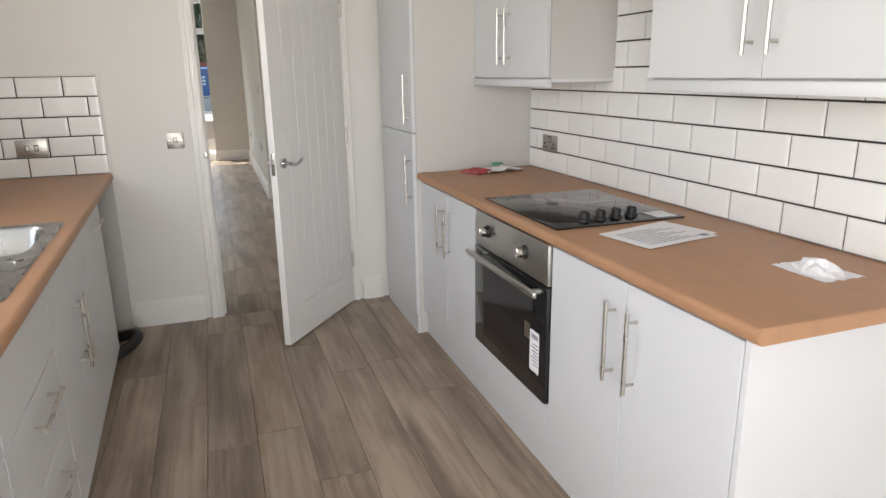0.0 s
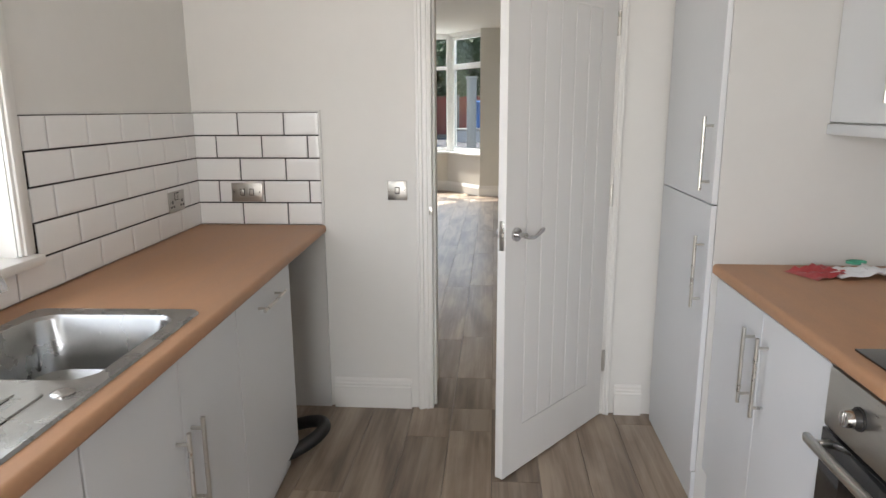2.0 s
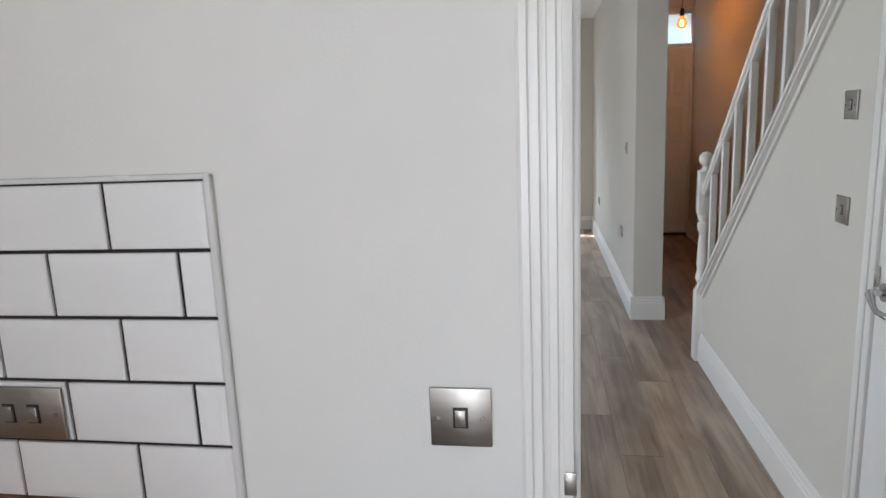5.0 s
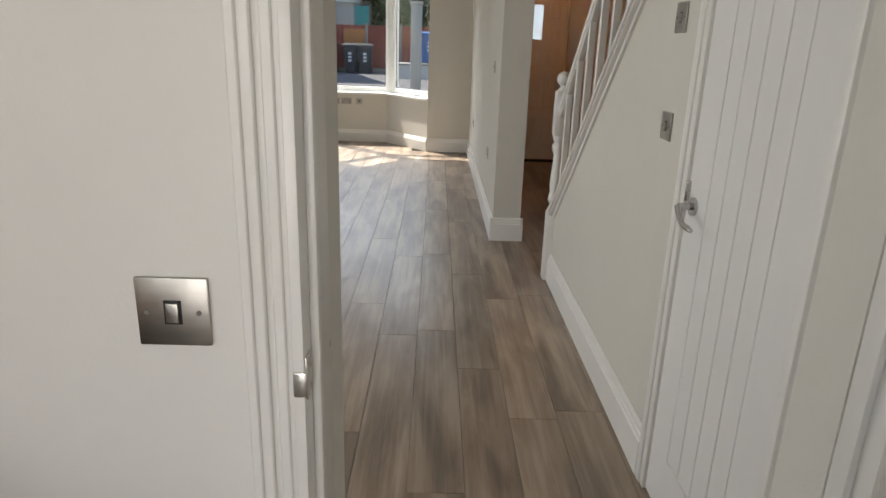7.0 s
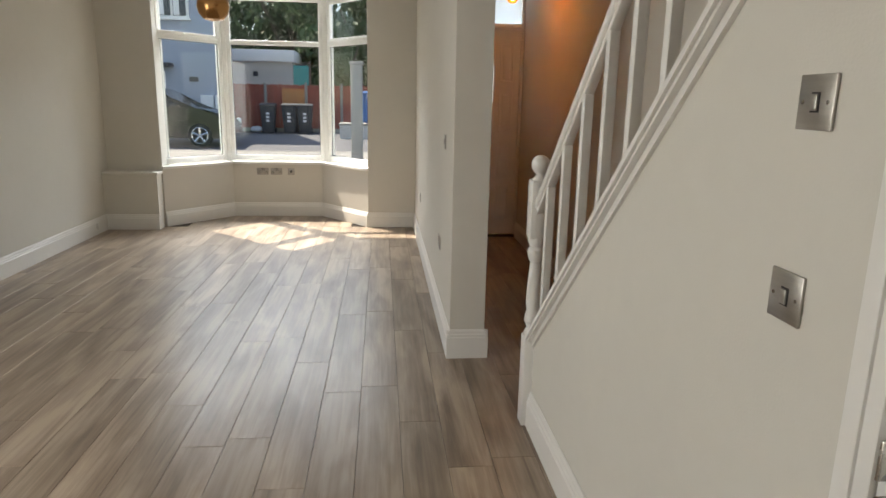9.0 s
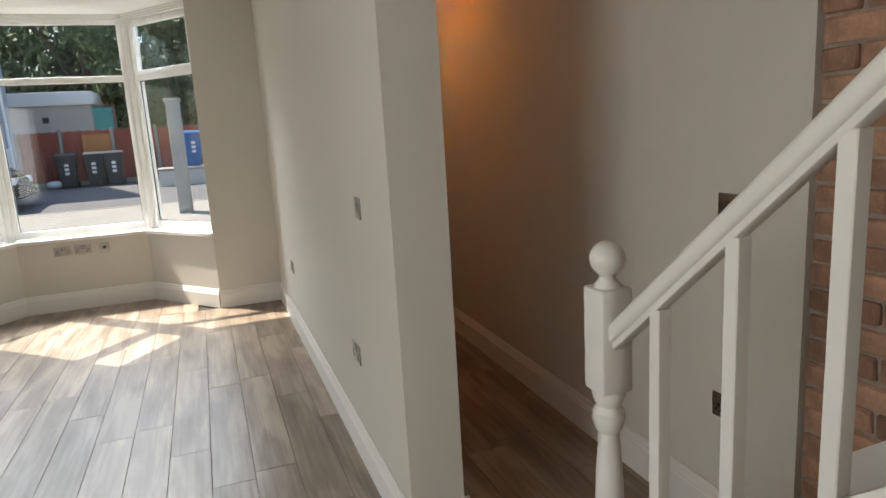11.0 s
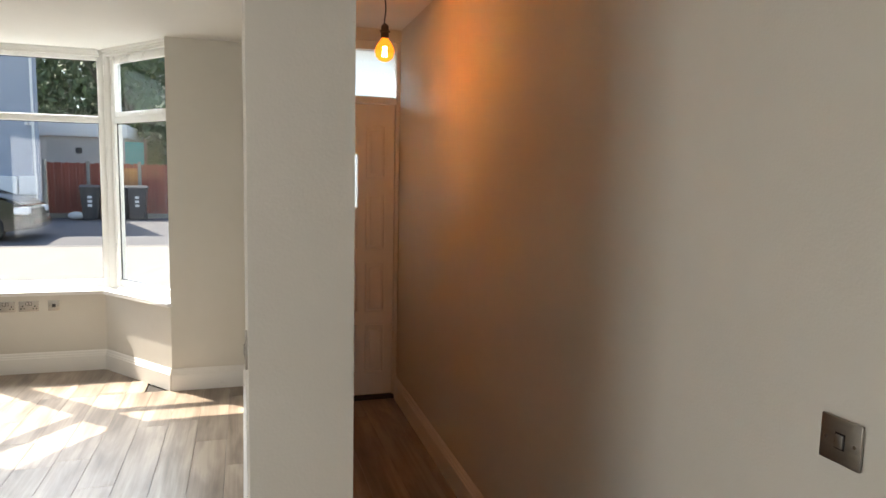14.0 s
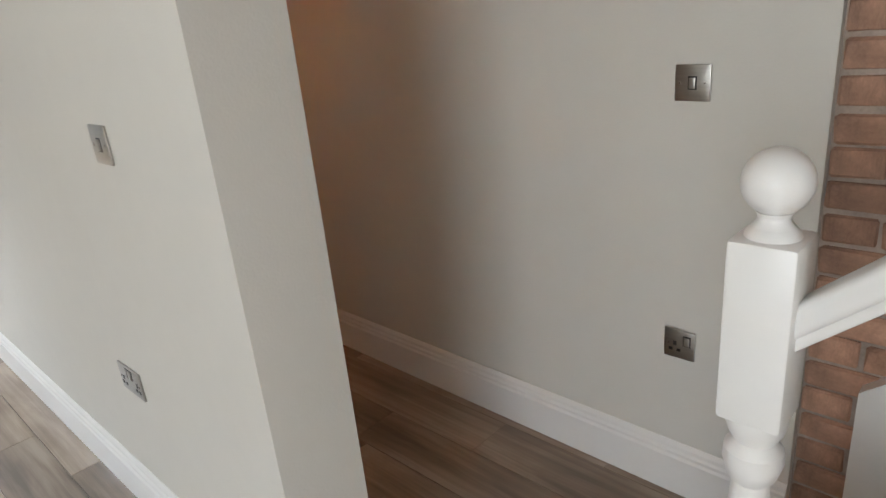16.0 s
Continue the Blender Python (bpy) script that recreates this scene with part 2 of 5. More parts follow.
M = {
    "wall_kitchen": material("kitchen_wall_paint", (0.76, 0.745, 0.71), 0.7, vary=0.035, scale=2, bump=0.12, bump_scale=180),
    "wall": material("warm_grey_wall_paint", (0.66, 0.635, 0.575), 0.75, vary=0.04, scale=1.6, bump=0.15, bump_scale=160),
    "ceiling": material("ceiling_paint", (0.8, 0.79, 0.76), 0.85, vary=0.03, scale=1.5, bump=0.1, bump_scale=120),
    "gloss": material("white_gloss_woodwork", (0.8, 0.785, 0.75), 0.3, vary=0.03, scale=5, bump=0.06, bump_scale=90),
    "door": material("white_painted_door", (0.78, 0.77, 0.75), 0.38, vary=0.03, scale=4, bump=0.1, bump_scale=70, stretch=(1, 1, 0.15)),
    "upvc": material("white_upvc", (0.84, 0.84, 0.82), 0.28, vary=0.02, scale=4),
    "cabinet": material("pale_grey_cabinet_front", (0.62, 0.628, 0.638), 0.42, vary=0.02, scale=5, bump=0.03, bump_scale=220),
    "cabinet_side": material("grey_carcass_panel", (0.55, 0.54, 0.515), 0.5, vary=0.03, scale=5, bump=0.03, bump_scale=220),
    "worktop": material("beech_block_laminate", (0.4, 0.215, 0.115), 0.45, vary=0.16, scale=5, stretch=(3.5, 0.8, 1), bump=0.05, bump_scale=160),
    "steel": material("brushed_steel", (0.56, 0.55, 0.52), 0.3, 1.0, vary=0.08, scale=14, stretch=(1, 1, 12), bump=0.06, bump_scale=120),
    "handle": material("satin_nickel_bar", (0.6, 0.58, 0.54), 0.28, 1.0, vary=0.05, scale=20),
    "chrome": material("polished_chrome", (0.55, 0.54, 0.53), 0.14, 1.0, vary=0.04, scale=20),
    "sink": material("stainless_sink", (0.38, 0.38, 0.37), 0.27, 1.0, vary=0.12, scale=9, bump=0.05, bump_scale=200),
    "plate": material("brushed_plate", (0.43, 0.41, 0.375), 0.33, 1.0, vary=0.14, scale=12, stretch=(1, 10, 10), bump=0.08, bump_scale=150),
    "black": material("black_plastic", (0.018, 0.017, 0.017), 0.42, vary=0.1, scale=20),
    "black_glass": material("black_ceramic_glass", (0.006, 0.006, 0.007), 0.06, vary=0.05, scale=4),
    "oven_glass": material("dark_oven_glass", (0.012, 0.012, 0.013), 0.07, vary=0.1, scale=4),
    "tile": material("white_glazed_tile", (0.83, 0.82, 0.805), 0.1, vary=0.025, scale=7, spread=0.02, bump=0.05, bump_scale=14),
    "grout": material("charcoal_grout", (0.025, 0.022, 0.02), 0.9, vary=0.2, scale=40, bump=0.2, bump_scale=300),
    "tile_trim": material("white_tile_trim", (0.7, 0.69, 0.67), 0.25, vary=0.03, scale=10),
    "plank": plank_material(),
    "gap": material("dark_floor_base", (0.035, 0.028, 0.022), 0.9, vary=0.2, scale=10),
    "brick": material("old_red_brick", (0.43, 0.25, 0.17), 0.85, vary=0.55, scale=12, spread=0.25, bump=0.9, bump_scale=45),
    "mortar": material("grey_lime_mortar", (0.43, 0.35, 0.29), 0.95, vary=0.4, scale=14, bump=0.8, bump_scale=80),
    "glass": glass_material("window_glass", (0.86, 0.87, 0.87)),
    "frosted": frosted_material("obscured_glass", (0.95, 0.96, 0.95), 55.0),
    "amber": glow_glass("amber_bulb_glass", (1.0, 0.22, 0.02), 1.6),
    "filament": glow_material("glowing_filament", (1.0, 0.45, 0.12), 130.0),
    "copper": material("copper_shade", (0.55, 0.3, 0.12), 0.22, 1.0, vary=0.08, scale=8),
    "paper": material("white_paper", (0.82, 0.82, 0.84), 0.7, vary=0.04, scale=18, bump=0.1, bump_scale=30),
    "print": material("grey_print", (0.3, 0.3, 0.34), 0.7, vary=0.2, scale=60),
    "red": material("red_packet", (0.4, 0.03, 0.035), 0.3, vary=0.15, scale=20, bump=0.4, bump_scale=40),
    "green": material("green_packet", (0.06, 0.32, 0.2), 0.35, vary=0.15, scale=20),
    "hose": material("black_rubber_hose", (0.015, 0.014, 0.014), 0.55, vary=0.15, scale=30),
    "tarmac": material("sunlit_tarmac", (0.13, 0.125, 0.128), 0.9, vary=0.25, scale=0.6, bump=0.5, bump_scale=40),
    "slab": material("pale_concrete_paving", (0.28, 0.26, 0.23), 0.9, vary=0.15, scale=2, spread=0.06, bump=0.4, bump_scale=40),
    "render_blue": material("blue_grey_render", (0.34, 0.38, 0.46), 0.9, vary=0.08, scale=1, bump=0.4, bump_scale=30),
    "garage": material("pale_pebbledash", (0.52, 0.5, 0.47), 0.9, vary=0.1, scale=2, bump=0.5, bump_scale=40),
    "concrete": material("weathered_concrete", (0.3, 0.295, 0.28), 0.9, vary=0.2, scale=3, bump=0.5, bump_scale=40),
    "garage_trim": material("white_fascia", (0.8, 0.8, 0.8), 0.5, vary=0.04, scale=3),
    "fence": material("red_brown_fence", (0.3, 0.075, 0.05), 0.8, vary=0.2, scale=3, spread=0.14, bump=0.4, bump_scale=30, stretch=(4, 4, 0.6)),
    "orange_wood": material("orange_stained_wood", (0.5, 0.21, 0.07), 0.75, vary=0.15, scale=4, spread=0.1, stretch=(4, 4, 0.6)),
    "bin": material("dark_grey_bin_plastic", (0.035, 0.038, 0.045), 0.45, vary=0.1, scale=6),
    "bin_blue": material("blue_bin_plastic", (0.03, 0.12, 0.33), 0.45, vary=0.1, scale=6),
    "car": material("black_car_paint", (0.012, 0.012, 0.014), 0.18, 0.2, vary=0.05, scale=3, coat=0.8),
    "car_glass": material("dark_car_glass", (0.05, 0.055, 0.06), 0.06, vary=0.03, scale=3),
    "tyre": material("tyre_rubber", (0.02, 0.02, 0.02), 0.8, vary=0.1, scale=20),
    "alloy": material("silver_alloy", (0.6, 0.6, 0.6), 0.25, 0.9, vary=0.05, scale=12),
    "lens": material("clear_headlight", (0.75, 0.77, 0.8), 0.08, vary=0.04, scale=20, coat=0.5),
    "leaf": material("dark_green_leaf", (0.075, 0.12, 0.045), 0.6, vary=0.4, scale=1.5),
    "bark": material("grey_bark", (0.13, 0.1, 0.075), 0.95, vary=0.3, scale=8, bump=0.8, bump_scale=30),
    "turquoise": material("turquoise_mesh", (0.05, 0.32, 0.3), 0.7, vary=0.2, scale=5),
    "grass": material("rough_grass", (0.07, 0.1, 0.03), 0.95, vary=0.4, scale=2, bump=0.8, bump_scale=60),
}

# ---- mesh helpers ----
KITCHEN_LEFT = Matrix.Rotation(radians(2.4), 4, "Z")
HOME = Matrix.Identity(4)


def box(bm, x0, x1, y0, y1, z0, z1, bevel=0.0, seg=2):
    """Adds a box, with rounded edges where bevel is given."""
    t = bmesh.new()
    r = bmesh.ops.create_cube(t, size=1.0)
    for v in r["verts"]:
        v.co = Vector(((x0 + x1) / 2 + v.co.x * (x1 - x0), (y0 + y1) / 2 + v.co.y * (y1 - y0), (z0 + z1) / 2 + v.co.z * (z1 - z0)))
    if bevel:
        bmesh.ops.bevel(t, geom=t.edges[:], offset=bevel, segments=seg, affect="EDGES", profile=0.5)
    merge(bm, t)
    return bm


def merge(bm, t):
    me = bpy.data.meshes.new("tmp")
    t.to_mesh(me)
    t.free()
    bm.from_mesh(me)
    bpy.data.meshes.remove(me)


def rod(bm, a, b, r, r2=None, seg=16, caps=True):
    """Adds a round bar from a to b."""
    a, b = Vector(a), Vector(b)
    t = bmesh.new()
    d = b - a
    bmesh.ops.create_cone(t, cap_ends=caps, segments=seg, radius1=r, radius2=r if r2 is None else r2, depth=d.length)
    t.transform(Matrix.Translation((a + b) / 2) @ d.to_track_quat("Z", "Y").to_matrix().to_4x4())
    merge(bm, t)
    return bm


def ball(bm, c, r, sx=1, sy=1, sz=1, seg=24):
    t = bmesh.new()
    bmesh.ops.create_uvsphere(t, u_segments=seg, v_segments=seg // 2 + 2, radius=r)
    t.transform(Matrix.Translation(c) @ Matrix.Diagonal((sx, sy, sz, 1)))
    merge(bm, t)
    return bm


def lathe(bm, c, profile, seg=28):
    """Turned shape round a vertical axis at c: profile of (radius, height)."""
    rings = []
    for r, z in profile:
        rings.append([bm.verts.new((c[0] + r * math.cos(2 * math.pi * k / seg), c[1] + r * math.sin(2 * math.pi * k / seg), c[2] + z)) for k in range(seg)])
    for a, b in zip(rings, rings[1:]):
        for k in range(seg):
            bm.faces.new((a[k], a[(k + 1) % seg], b[(k + 1) % seg], b[k]))
    bm.faces.new(list(reversed(rings[0])))
    bm.faces.new(rings[-1])
    return bm


def sweep(bm, pts, r, seg=12):
    """A bent round tube along pts."""
    pts = [Vector(p) for p in pts]
    rings = []
    for i, p in enumerate(pts):
        d = (pts[min(i + 1, len(pts) - 1)] - pts[max(i - 1, 0)]).normalized()
        q = d.to_track_quat("Z", "Y")
        rr = r[i] if isinstance(r, (list, tuple)) else r
        rings.append([bm.verts.new(p + q @ Vector((rr * math.cos(2 * math.pi * k / seg), rr * math.sin(2 * math.pi * k / seg), 0))) for k in range(seg)])
    for a, b in zip(rings, rings[1:]):
        best = min(range(seg), key=lambda s: sum((a[k].co - b[(k + s) % seg].co).length for k in range(seg)))
        for k in range(seg):
            bm.faces.new((a[k], a[(k + 1) % seg], b[(k + 1 + best) % seg], b[(k + best) % seg]))
    bm.faces.new(list(reversed(rings[0])))
    bm.faces.new(rings[-1])
    return bm


def prism(bm, outline, axis, a, b):
    """Extrudes an outline of 2D points along axis from a to b."""
    def put(u, v, w):
        return {"x": (w, u, v), "y": (u, w, v), "z": (u, v, w)}[axis]
    lo = [bm.verts.new(put(u, v, a)) for u, v in outline]
    hi = [bm.verts.new(put(u, v, b)) for u, v in outline]
    n = len(outline)
    bm.faces.new(lo)
    bm.faces.new(list(reversed(hi)))
    for k in range(n):
        bm.faces.new((lo[k], hi[k], hi[(k + 1) % n], lo[(k + 1) % n]))
    return bm


ORIGIN = {}


def finish(bm, material_, smooth=True):
    bmesh.ops.recalc_face_normals(bm, faces=bm.faces[:])
    me = bpy.data.meshes.new("mesh")
    bm.to_mesh(me)
    bm.free()
    me.materials.append(material_)
    if smooth:
        me.polygons.foreach_set("use_smooth", [True] * len(me.polygons))
        me.set_sharp_from_angle(angle=radians(32))
    return me


def thing(name, at, label, category, group="", kind="", within=HOME, rz=0):
    """An empty at the base of a thing; its parts are given in the frame 'within', and are carried to it."""
    ob = tagged(new(name), label, category, group, kind)
    ob.empty_display_size = 0.1
    ob.matrix_world = within @ pose(*at, 0, 0, rz)
    ORIGIN[ob] = Vector(at)
    return ob


def part(name, bm, material_, parent, label="", smooth=True):
    """One mesh under a thing or under a part; bm is in the frame of the thing's place."""
    o = ORIGIN[parent]
    bmesh.ops.translate(bm, vec=-o, verts=bm.verts[:])
    ob = new(name, finish(bm, material_, smooth))
    ob.parent = parent
    ORIGIN[ob] = o
    return tagged(ob, label)


def solid(name, bm, material_, label, category, kind="structure", group="", within=HOME, smooth=False):
    ob = new(name, finish(bm, material_, smooth))
    ob.matrix_world = within
    ORIGIN[ob] = Vector((0, 0, 0))
    return tagged(ob, label, category, group, kind)


def bx(*a, **k):
    return box(bmesh.new(), *a, **k)


# ---- structure ----
CEIL, KCEIL = 2.72, 2.55
HC = 2.785      # hall ceiling
XP = 2.78    # party wall of the hall
solid("floor", bx(-1.95, 3.1, -5.1, 8.2, -0.16, -0.013), M["gap"], "dark floor base under grey-brown oak planks", "floor")
FLOOR = bpy.data.objects["floor"]
b = bx(-1.2, 1.16, 8.2, 8.85, -0.16, -0.013)
solid("floor_bay", b, M["gap"], "dark floor base in the bay window", "floor")

# kitchen walls
WT = 0.37       # the old outer wall is thick
b = bx(-0.25, 1.075, 0, WT, 0, KCEIL + 0.3)
box(b, 1.9, 3.1, 0, 0.22, 0, KCEIL + 0.3)
box(b, 1.075, 1.9, 0, WT, 2.015, KCEIL + 0.3)

solid("wall_kitchen_end", b, M["wall_kitchen"], "off-white plastered wall with a doorway", "wall")
b = bx(1.0755, 1.1, 0.201, WT, 0, 2.014)
box(b, 1.88, 1.8995, 0.091, 0.22, 0, 2.014)
solid("reveal_doorway", b, M["wall"], "warm grey plastered reveal of the doorway", "wall")
KW0, KW1, KWZ0, KWZ1 = -1.27, -2.95, 1.035, 2.15
b = bx(-0.3, 0, KW0, 0.0, 0, KCEIL)
box(b, -0.3, 0, -5.1, KW1, 0, KCEIL)
box(b, -0.3, 0, KW1, KW0, 0, KWZ0 - 0.03)
box(b, -0.3, 0, KW1, KW0, KWZ1, KCEIL)
solid("wall_kitchen_left", b, M["wall_kitchen"], "off-white plastered wall with a window", "wall", within=KITCHEN_LEFT)
solid("wall_kitchen_right", bx(2.815, 3.1, -5.1, 0, 0, KCEIL), M["wall_kitchen"], "off-white plastered kitchen wall", "wall")
# unseen back wall; its opening is added for the fill lamp
b = bx(0, 0.3, -5.1, -4.9, 0, KCEIL)
box(b, 1.6, 2.815, -5.1, -4.9, 0, KCEIL)
box(b, 0.3, 1.6, -5.1, -4.9, 2.05, KCEIL)
solid("wall_kitchen_back", b, M["wall_kitchen"], "unseen off-white plastered back wall with an opening added for fill light", "wall")
solid("ceiling_kitchen", bx(-0.4, 3.1, -5.1, 0, KCEIL, KCEIL + 0.1), M["ceiling"], "white plastered kitchen ceiling", "ceiling")

# open living room and hall
BX0, BX1, YF = -1.18, 1.155, 8.03     # bay opening and front wall
CX0, CX1, YB = -0.56, 0.56, 8.78      # bay corners on the room side
b = bx(-1.98, -1.78, 0.12, 1.3, 0, CEIL)
box(b, -1.98, -1.78, 3.3, YF + 0.3, 0, CEIL)
box(b, -1.98, -1.78, 1.3, 3.3, 0, 0.6)
box(b, -1.98, -1.78, 1.3, 3.3, 2.3, CEIL)
solid("wall_living_left", b, M["wall"], "warm grey plastered living room wall with a window", "wall")
solid("window_4", bx(-1.93, -1.9, 1.3, 3.3, 0.6, 2.3), M["frosted"], "obscured side window of the living room", "window")
b = bx(-1.98, BX0, YF, YF + 0.3, 0, CEIL)
box(b, BX1, 1.711, YF, YF + 0.3, 0, CEIL)
solid("wall_front", b, M["wall"], "warm grey front wall piers beside the bay window", "wall")
solid("wall_back_living", bx(-1.98, -0.25, 0, WT, 0, CEIL), M["wall"], "warm grey back wall of the living room", "wall")
solid("wall_partition", bx(1.711, 1.916, 3.935, YF + 0.3, 0, CEIL + 0.06), M["wall"], "warm grey partition wall between living room and hall", "wall")
XE = 2.835    # the hall widens a little towards the front door
b = prism(bmesh.new(), [(XP, 3.25), (3.1, 3.25), (3.1, 7.75), (XE + 0.005, 7.75)], "z", 0, HC)
solid("wall_hall", b, M["wall"], "warm grey plastered hall wall", "wall")
b = bx(XP + 0.03, 3.1, 0.12, 3.25, 0, CEIL + 2.0)
solid("wall_party_brick", b, M["mortar"], "mortar bed of exposed brick wall beside the stairs", "wall")
b = bx(1.916, 1.965, 7.46, 7.75, 0, HC)
box(b, 1.965, XE + 0.004, 7.46, 7.75, 2.7, HC)
solid("wall_hall_front", b, M["wall"], "warm grey wall round the front door", "wall")
b = bx(-1.98, 1.8, 0.12, YF + 0.3, CEIL, CEIL + 0.14)
box(b, 1.8, 2.0, 0.12, 3.3, CEIL, CEIL + 0.14)
box(b, 1.8, 3.1, 3.3, YF + 0.3, HC, HC + 0.14)
box(b, 1.8, 2.0, 3.28, 3.3, CEIL, HC + 0.14)
prism(b, [(BX0 - 0.1, YF + 0.1), (CX0 - 0.1, YB + 0.17), (CX1 + 0.1, YB + 0.17), (BX1 + 0.1, YF + 0.1)], "z", CEIL + 0.0005, CEIL + 0.08)
solid("ceiling", b, M["ceiling"], "white plastered ceiling", "ceiling")
b = bx(1.86, 3.1, 0, 3.3, CEIL + 2.0, CEIL + 2.1)
box(b, 1.86, 2.0, 0, 3.3, CEIL + 0.14, CEIL + 2.0)
box(b, 2.0, 3.1, 3.3, 3.4, CEIL + 0.14, CEIL + 2.0)
box(b, 2.0, 3.1, 0.0, 0.1, KCEIL + 0.3, CEIL + 2.0)
solid("ceiling_stairwell", b, M["ceiling"], "white stairwell enclosure above the flight", "ceiling")
# storey above: unseen, height set so that it shades the kitchen window
b = bx(-2.0, 1.86, 0.0, 0.14, CEIL + 0.14, 5.05)
box(b, -2.0, -1.86, 0.14, 8.0, CEIL + 0.14, 5.05)
solid("wall_upper_storey", b, M["garage"], "unseen rendered wall of the storey above, sized to block sun", "wall")


def frustum(bm, a0, a1, b0, b1, z0, z1):
    """Upright slab whose inner face runs from a0 to a1 and outer face from b0 to b1."""
    prism(bm, [a0, a1, b1, b0], "z", z0, z1)
    return bm


SILL = 0.695
solid("reveal_panel", bx(0.003, 0.6, -0.018, -0.001, 0, 0.868), M["cabinet_side"], "grey panel lining the wall under the worktop", "panel")
OX0, OX1, OY = BX0 - 0.05, BX1 + 0.05, YB + 0.28
for a0, a1, b0, b1 in (((CX0, YB), (CX1, YB), (CX0 - 0.12, OY), (CX1 + 0.12, OY)),
                       ((BX0, YF + 0.004), (CX0, YB), (BX0 - 0.25, YF + 0.3), (CX0 - 0.12, OY)),
                       ((CX1, YB), (BX1, YF + 0.004), (CX1 + 0.12, OY), (BX1 + 0.25, YF + 0.3))):
    solid("wall_bay", frustum(bmesh.new(), a0, a1, b0, b1, 0, SILL - 0.03), M["wall"], "low warm grey wall under the bay window", "wall")
b = prism(bmesh.new(), [(BX0 - 0.1, YF + 0.1), (CX0 - 0.1, YB + 0.17), (CX1 + 0.1, YB + 0.17), (BX1 + 0.1, YF + 0.1), (BX1 + 0.0, YF + 0.1), (CX1 + 0.04, YB + 0.07), (CX0 - 0.04, YB + 0.07), (BX0, YF + 0.1)], "z", 2.69, CEIL)
solid("lintel_bay", b, M["gloss"], "white head over the bay window", "trim")


# skirting: moulded boards
def skirting(bm, a, b_, h=0.175, t=0.02):
    """Moulded board along the floor from a to b_, proud to the left of that way."""
    a, b_ = Vector((*a, 0)), Vector((*b_, 0))
    d = (b_ - a).normalized()
    nrm = Vector((-d.y, d.x, 0))
    prof = [(0, 0), (t, 0), (t, h * 0.72), (t * 0.75, h * 0.76), (t * 0.75, h * 0.82), (t * 0.5, h * 0.86), (t * 0.45, h * 0.93), (t * 0.15, h), (0, h)]
    ends = []
    for p in (a, b_):
        ends.append([bm.verts.new(p + nrm * u + Vector((0, 0, z))) for u, z in prof])
    n = len(prof)
    bm.faces.new(ends[0])
    bm.faces.new(list(reversed(ends[1])))
    for k in range(n):
        bm.faces.new((ends[0][k], ends[1][k], ends[1][(k + 1) % n], ends[0][(k + 1) % n]))
    return bm


def board(a, b_, h=0.175):
    solid("baseboard", skirting(bmesh.new(), a, b_, h), M["gloss"], "white moulded skirting board", "skirting")


board((1.0, -0.001), (0.62, -0.001), 0.15)
board((2.1, -0.001), (1.975, -0.001), 0.15)
board((1.71, 3.915), (1.71, YF))
board((1.936, 3.934), (1.691, 3.934))
board((1.917, 7.46), (1.917, 3.915))
board((XP - 0.001, 3.25), (XE - 0.007, 7.45))
board((1.71, YF - 0.001), (BX1, YF - 0.001))
board((BX1, YF), (CX1, YB - 0.001))
board((CX1, YB - 0.001), (CX0, YB - 0.001))
board((CX0, YB - 0.001), (BX0, YF))
board((2.004, 1.15), (2.004, 3.08))
board((-1.779, YF), (-1.779, WT))
board((-1.78, WT + 0.001), (1.075, WT + 0.001))
b = bx(-1.78, BX0 - 0.015, YF - 0.17, YF - 0.002, 0, 0.615)
box(b, -1.78, BX0 + 0.005, YF - 0.195, YF - 0.002, 0.616, 0.65, 0.008)
solid("boxing", b, M["wall"], "painted low boxing with a white ledge beside the bay", "boxing")
board((BX0 - 0.015, YF - 0.171), (-1.78, YF - 0.171))

# ---- doorways ----


def casing(bm, x0, x1, top, y, out, w=0.06):
    """Moulded architrave round an opening in a wall across y; out: -1 or 1, the side it stands proud of."""
    for s0, s1, d in ((0, w, 0.012), (0.008, 0.022, 0.017), (0.03, 0.05, 0.021), (0.044, w - 0.003, 0.026)):
        ya, yb = sorted((y, y + out * d))
        box(bm, x0 - s1, x0 - s0, ya, yb, 0, top + s1, 0.002, 1)
        box(bm, x1 + s0, x1 + s1, ya, yb, 0, top + s1, 0.002, 1)
        box(bm, x0 - s0, x1 + s0, ya, yb, top + s0, top + s1, 0.002, 1)
    return bm


DX0, DX1, DTOP = 1.108, 1.882, 1.995
fr = thing("door_frame", (1.49, 0.06, 0), "white painted door frame with moulded architraves", "door frame", kind="structure")
b = bx(1.076, DX0, -0.012, 0.2, 0, DTOP + 0.018, 0.002)
part("jamb", b, M["gloss"], fr)
part("jamb", bx(DX1, 1.899, -0.012, 0.09, 0, DTOP + 0.018, 0.002), M["gloss"], fr)
part("head", bx(DX0, DX1, -0.012, 0.2, DTOP, DTOP + 0.018, 0.002), M["gloss"], fr)
b = bx(DX0, DX0 + 0.012, 0.035, 0.07, 0, DTOP, 0.002)
box(b, DX1 - 0.012, DX1, 0.035, 0.07, 0, DTOP, 0.002)
part("door_stop", b, M["gloss"], fr)
part("architrave", casing(bmesh.new(), DX0 - 0.012, DX1 + 0.01, DTOP + 0.008, -0.0005, -1), M["gloss"], fr)
b = bx(DX0 - 0.001, DX0 + 0.002, -0.004, 0.022, 0.955, 1.015, 0.0008)
box(b, DX0 - 0.014, DX0 + 0.004, -0.016, -0.009, 0.965, 1.0, 0.002)
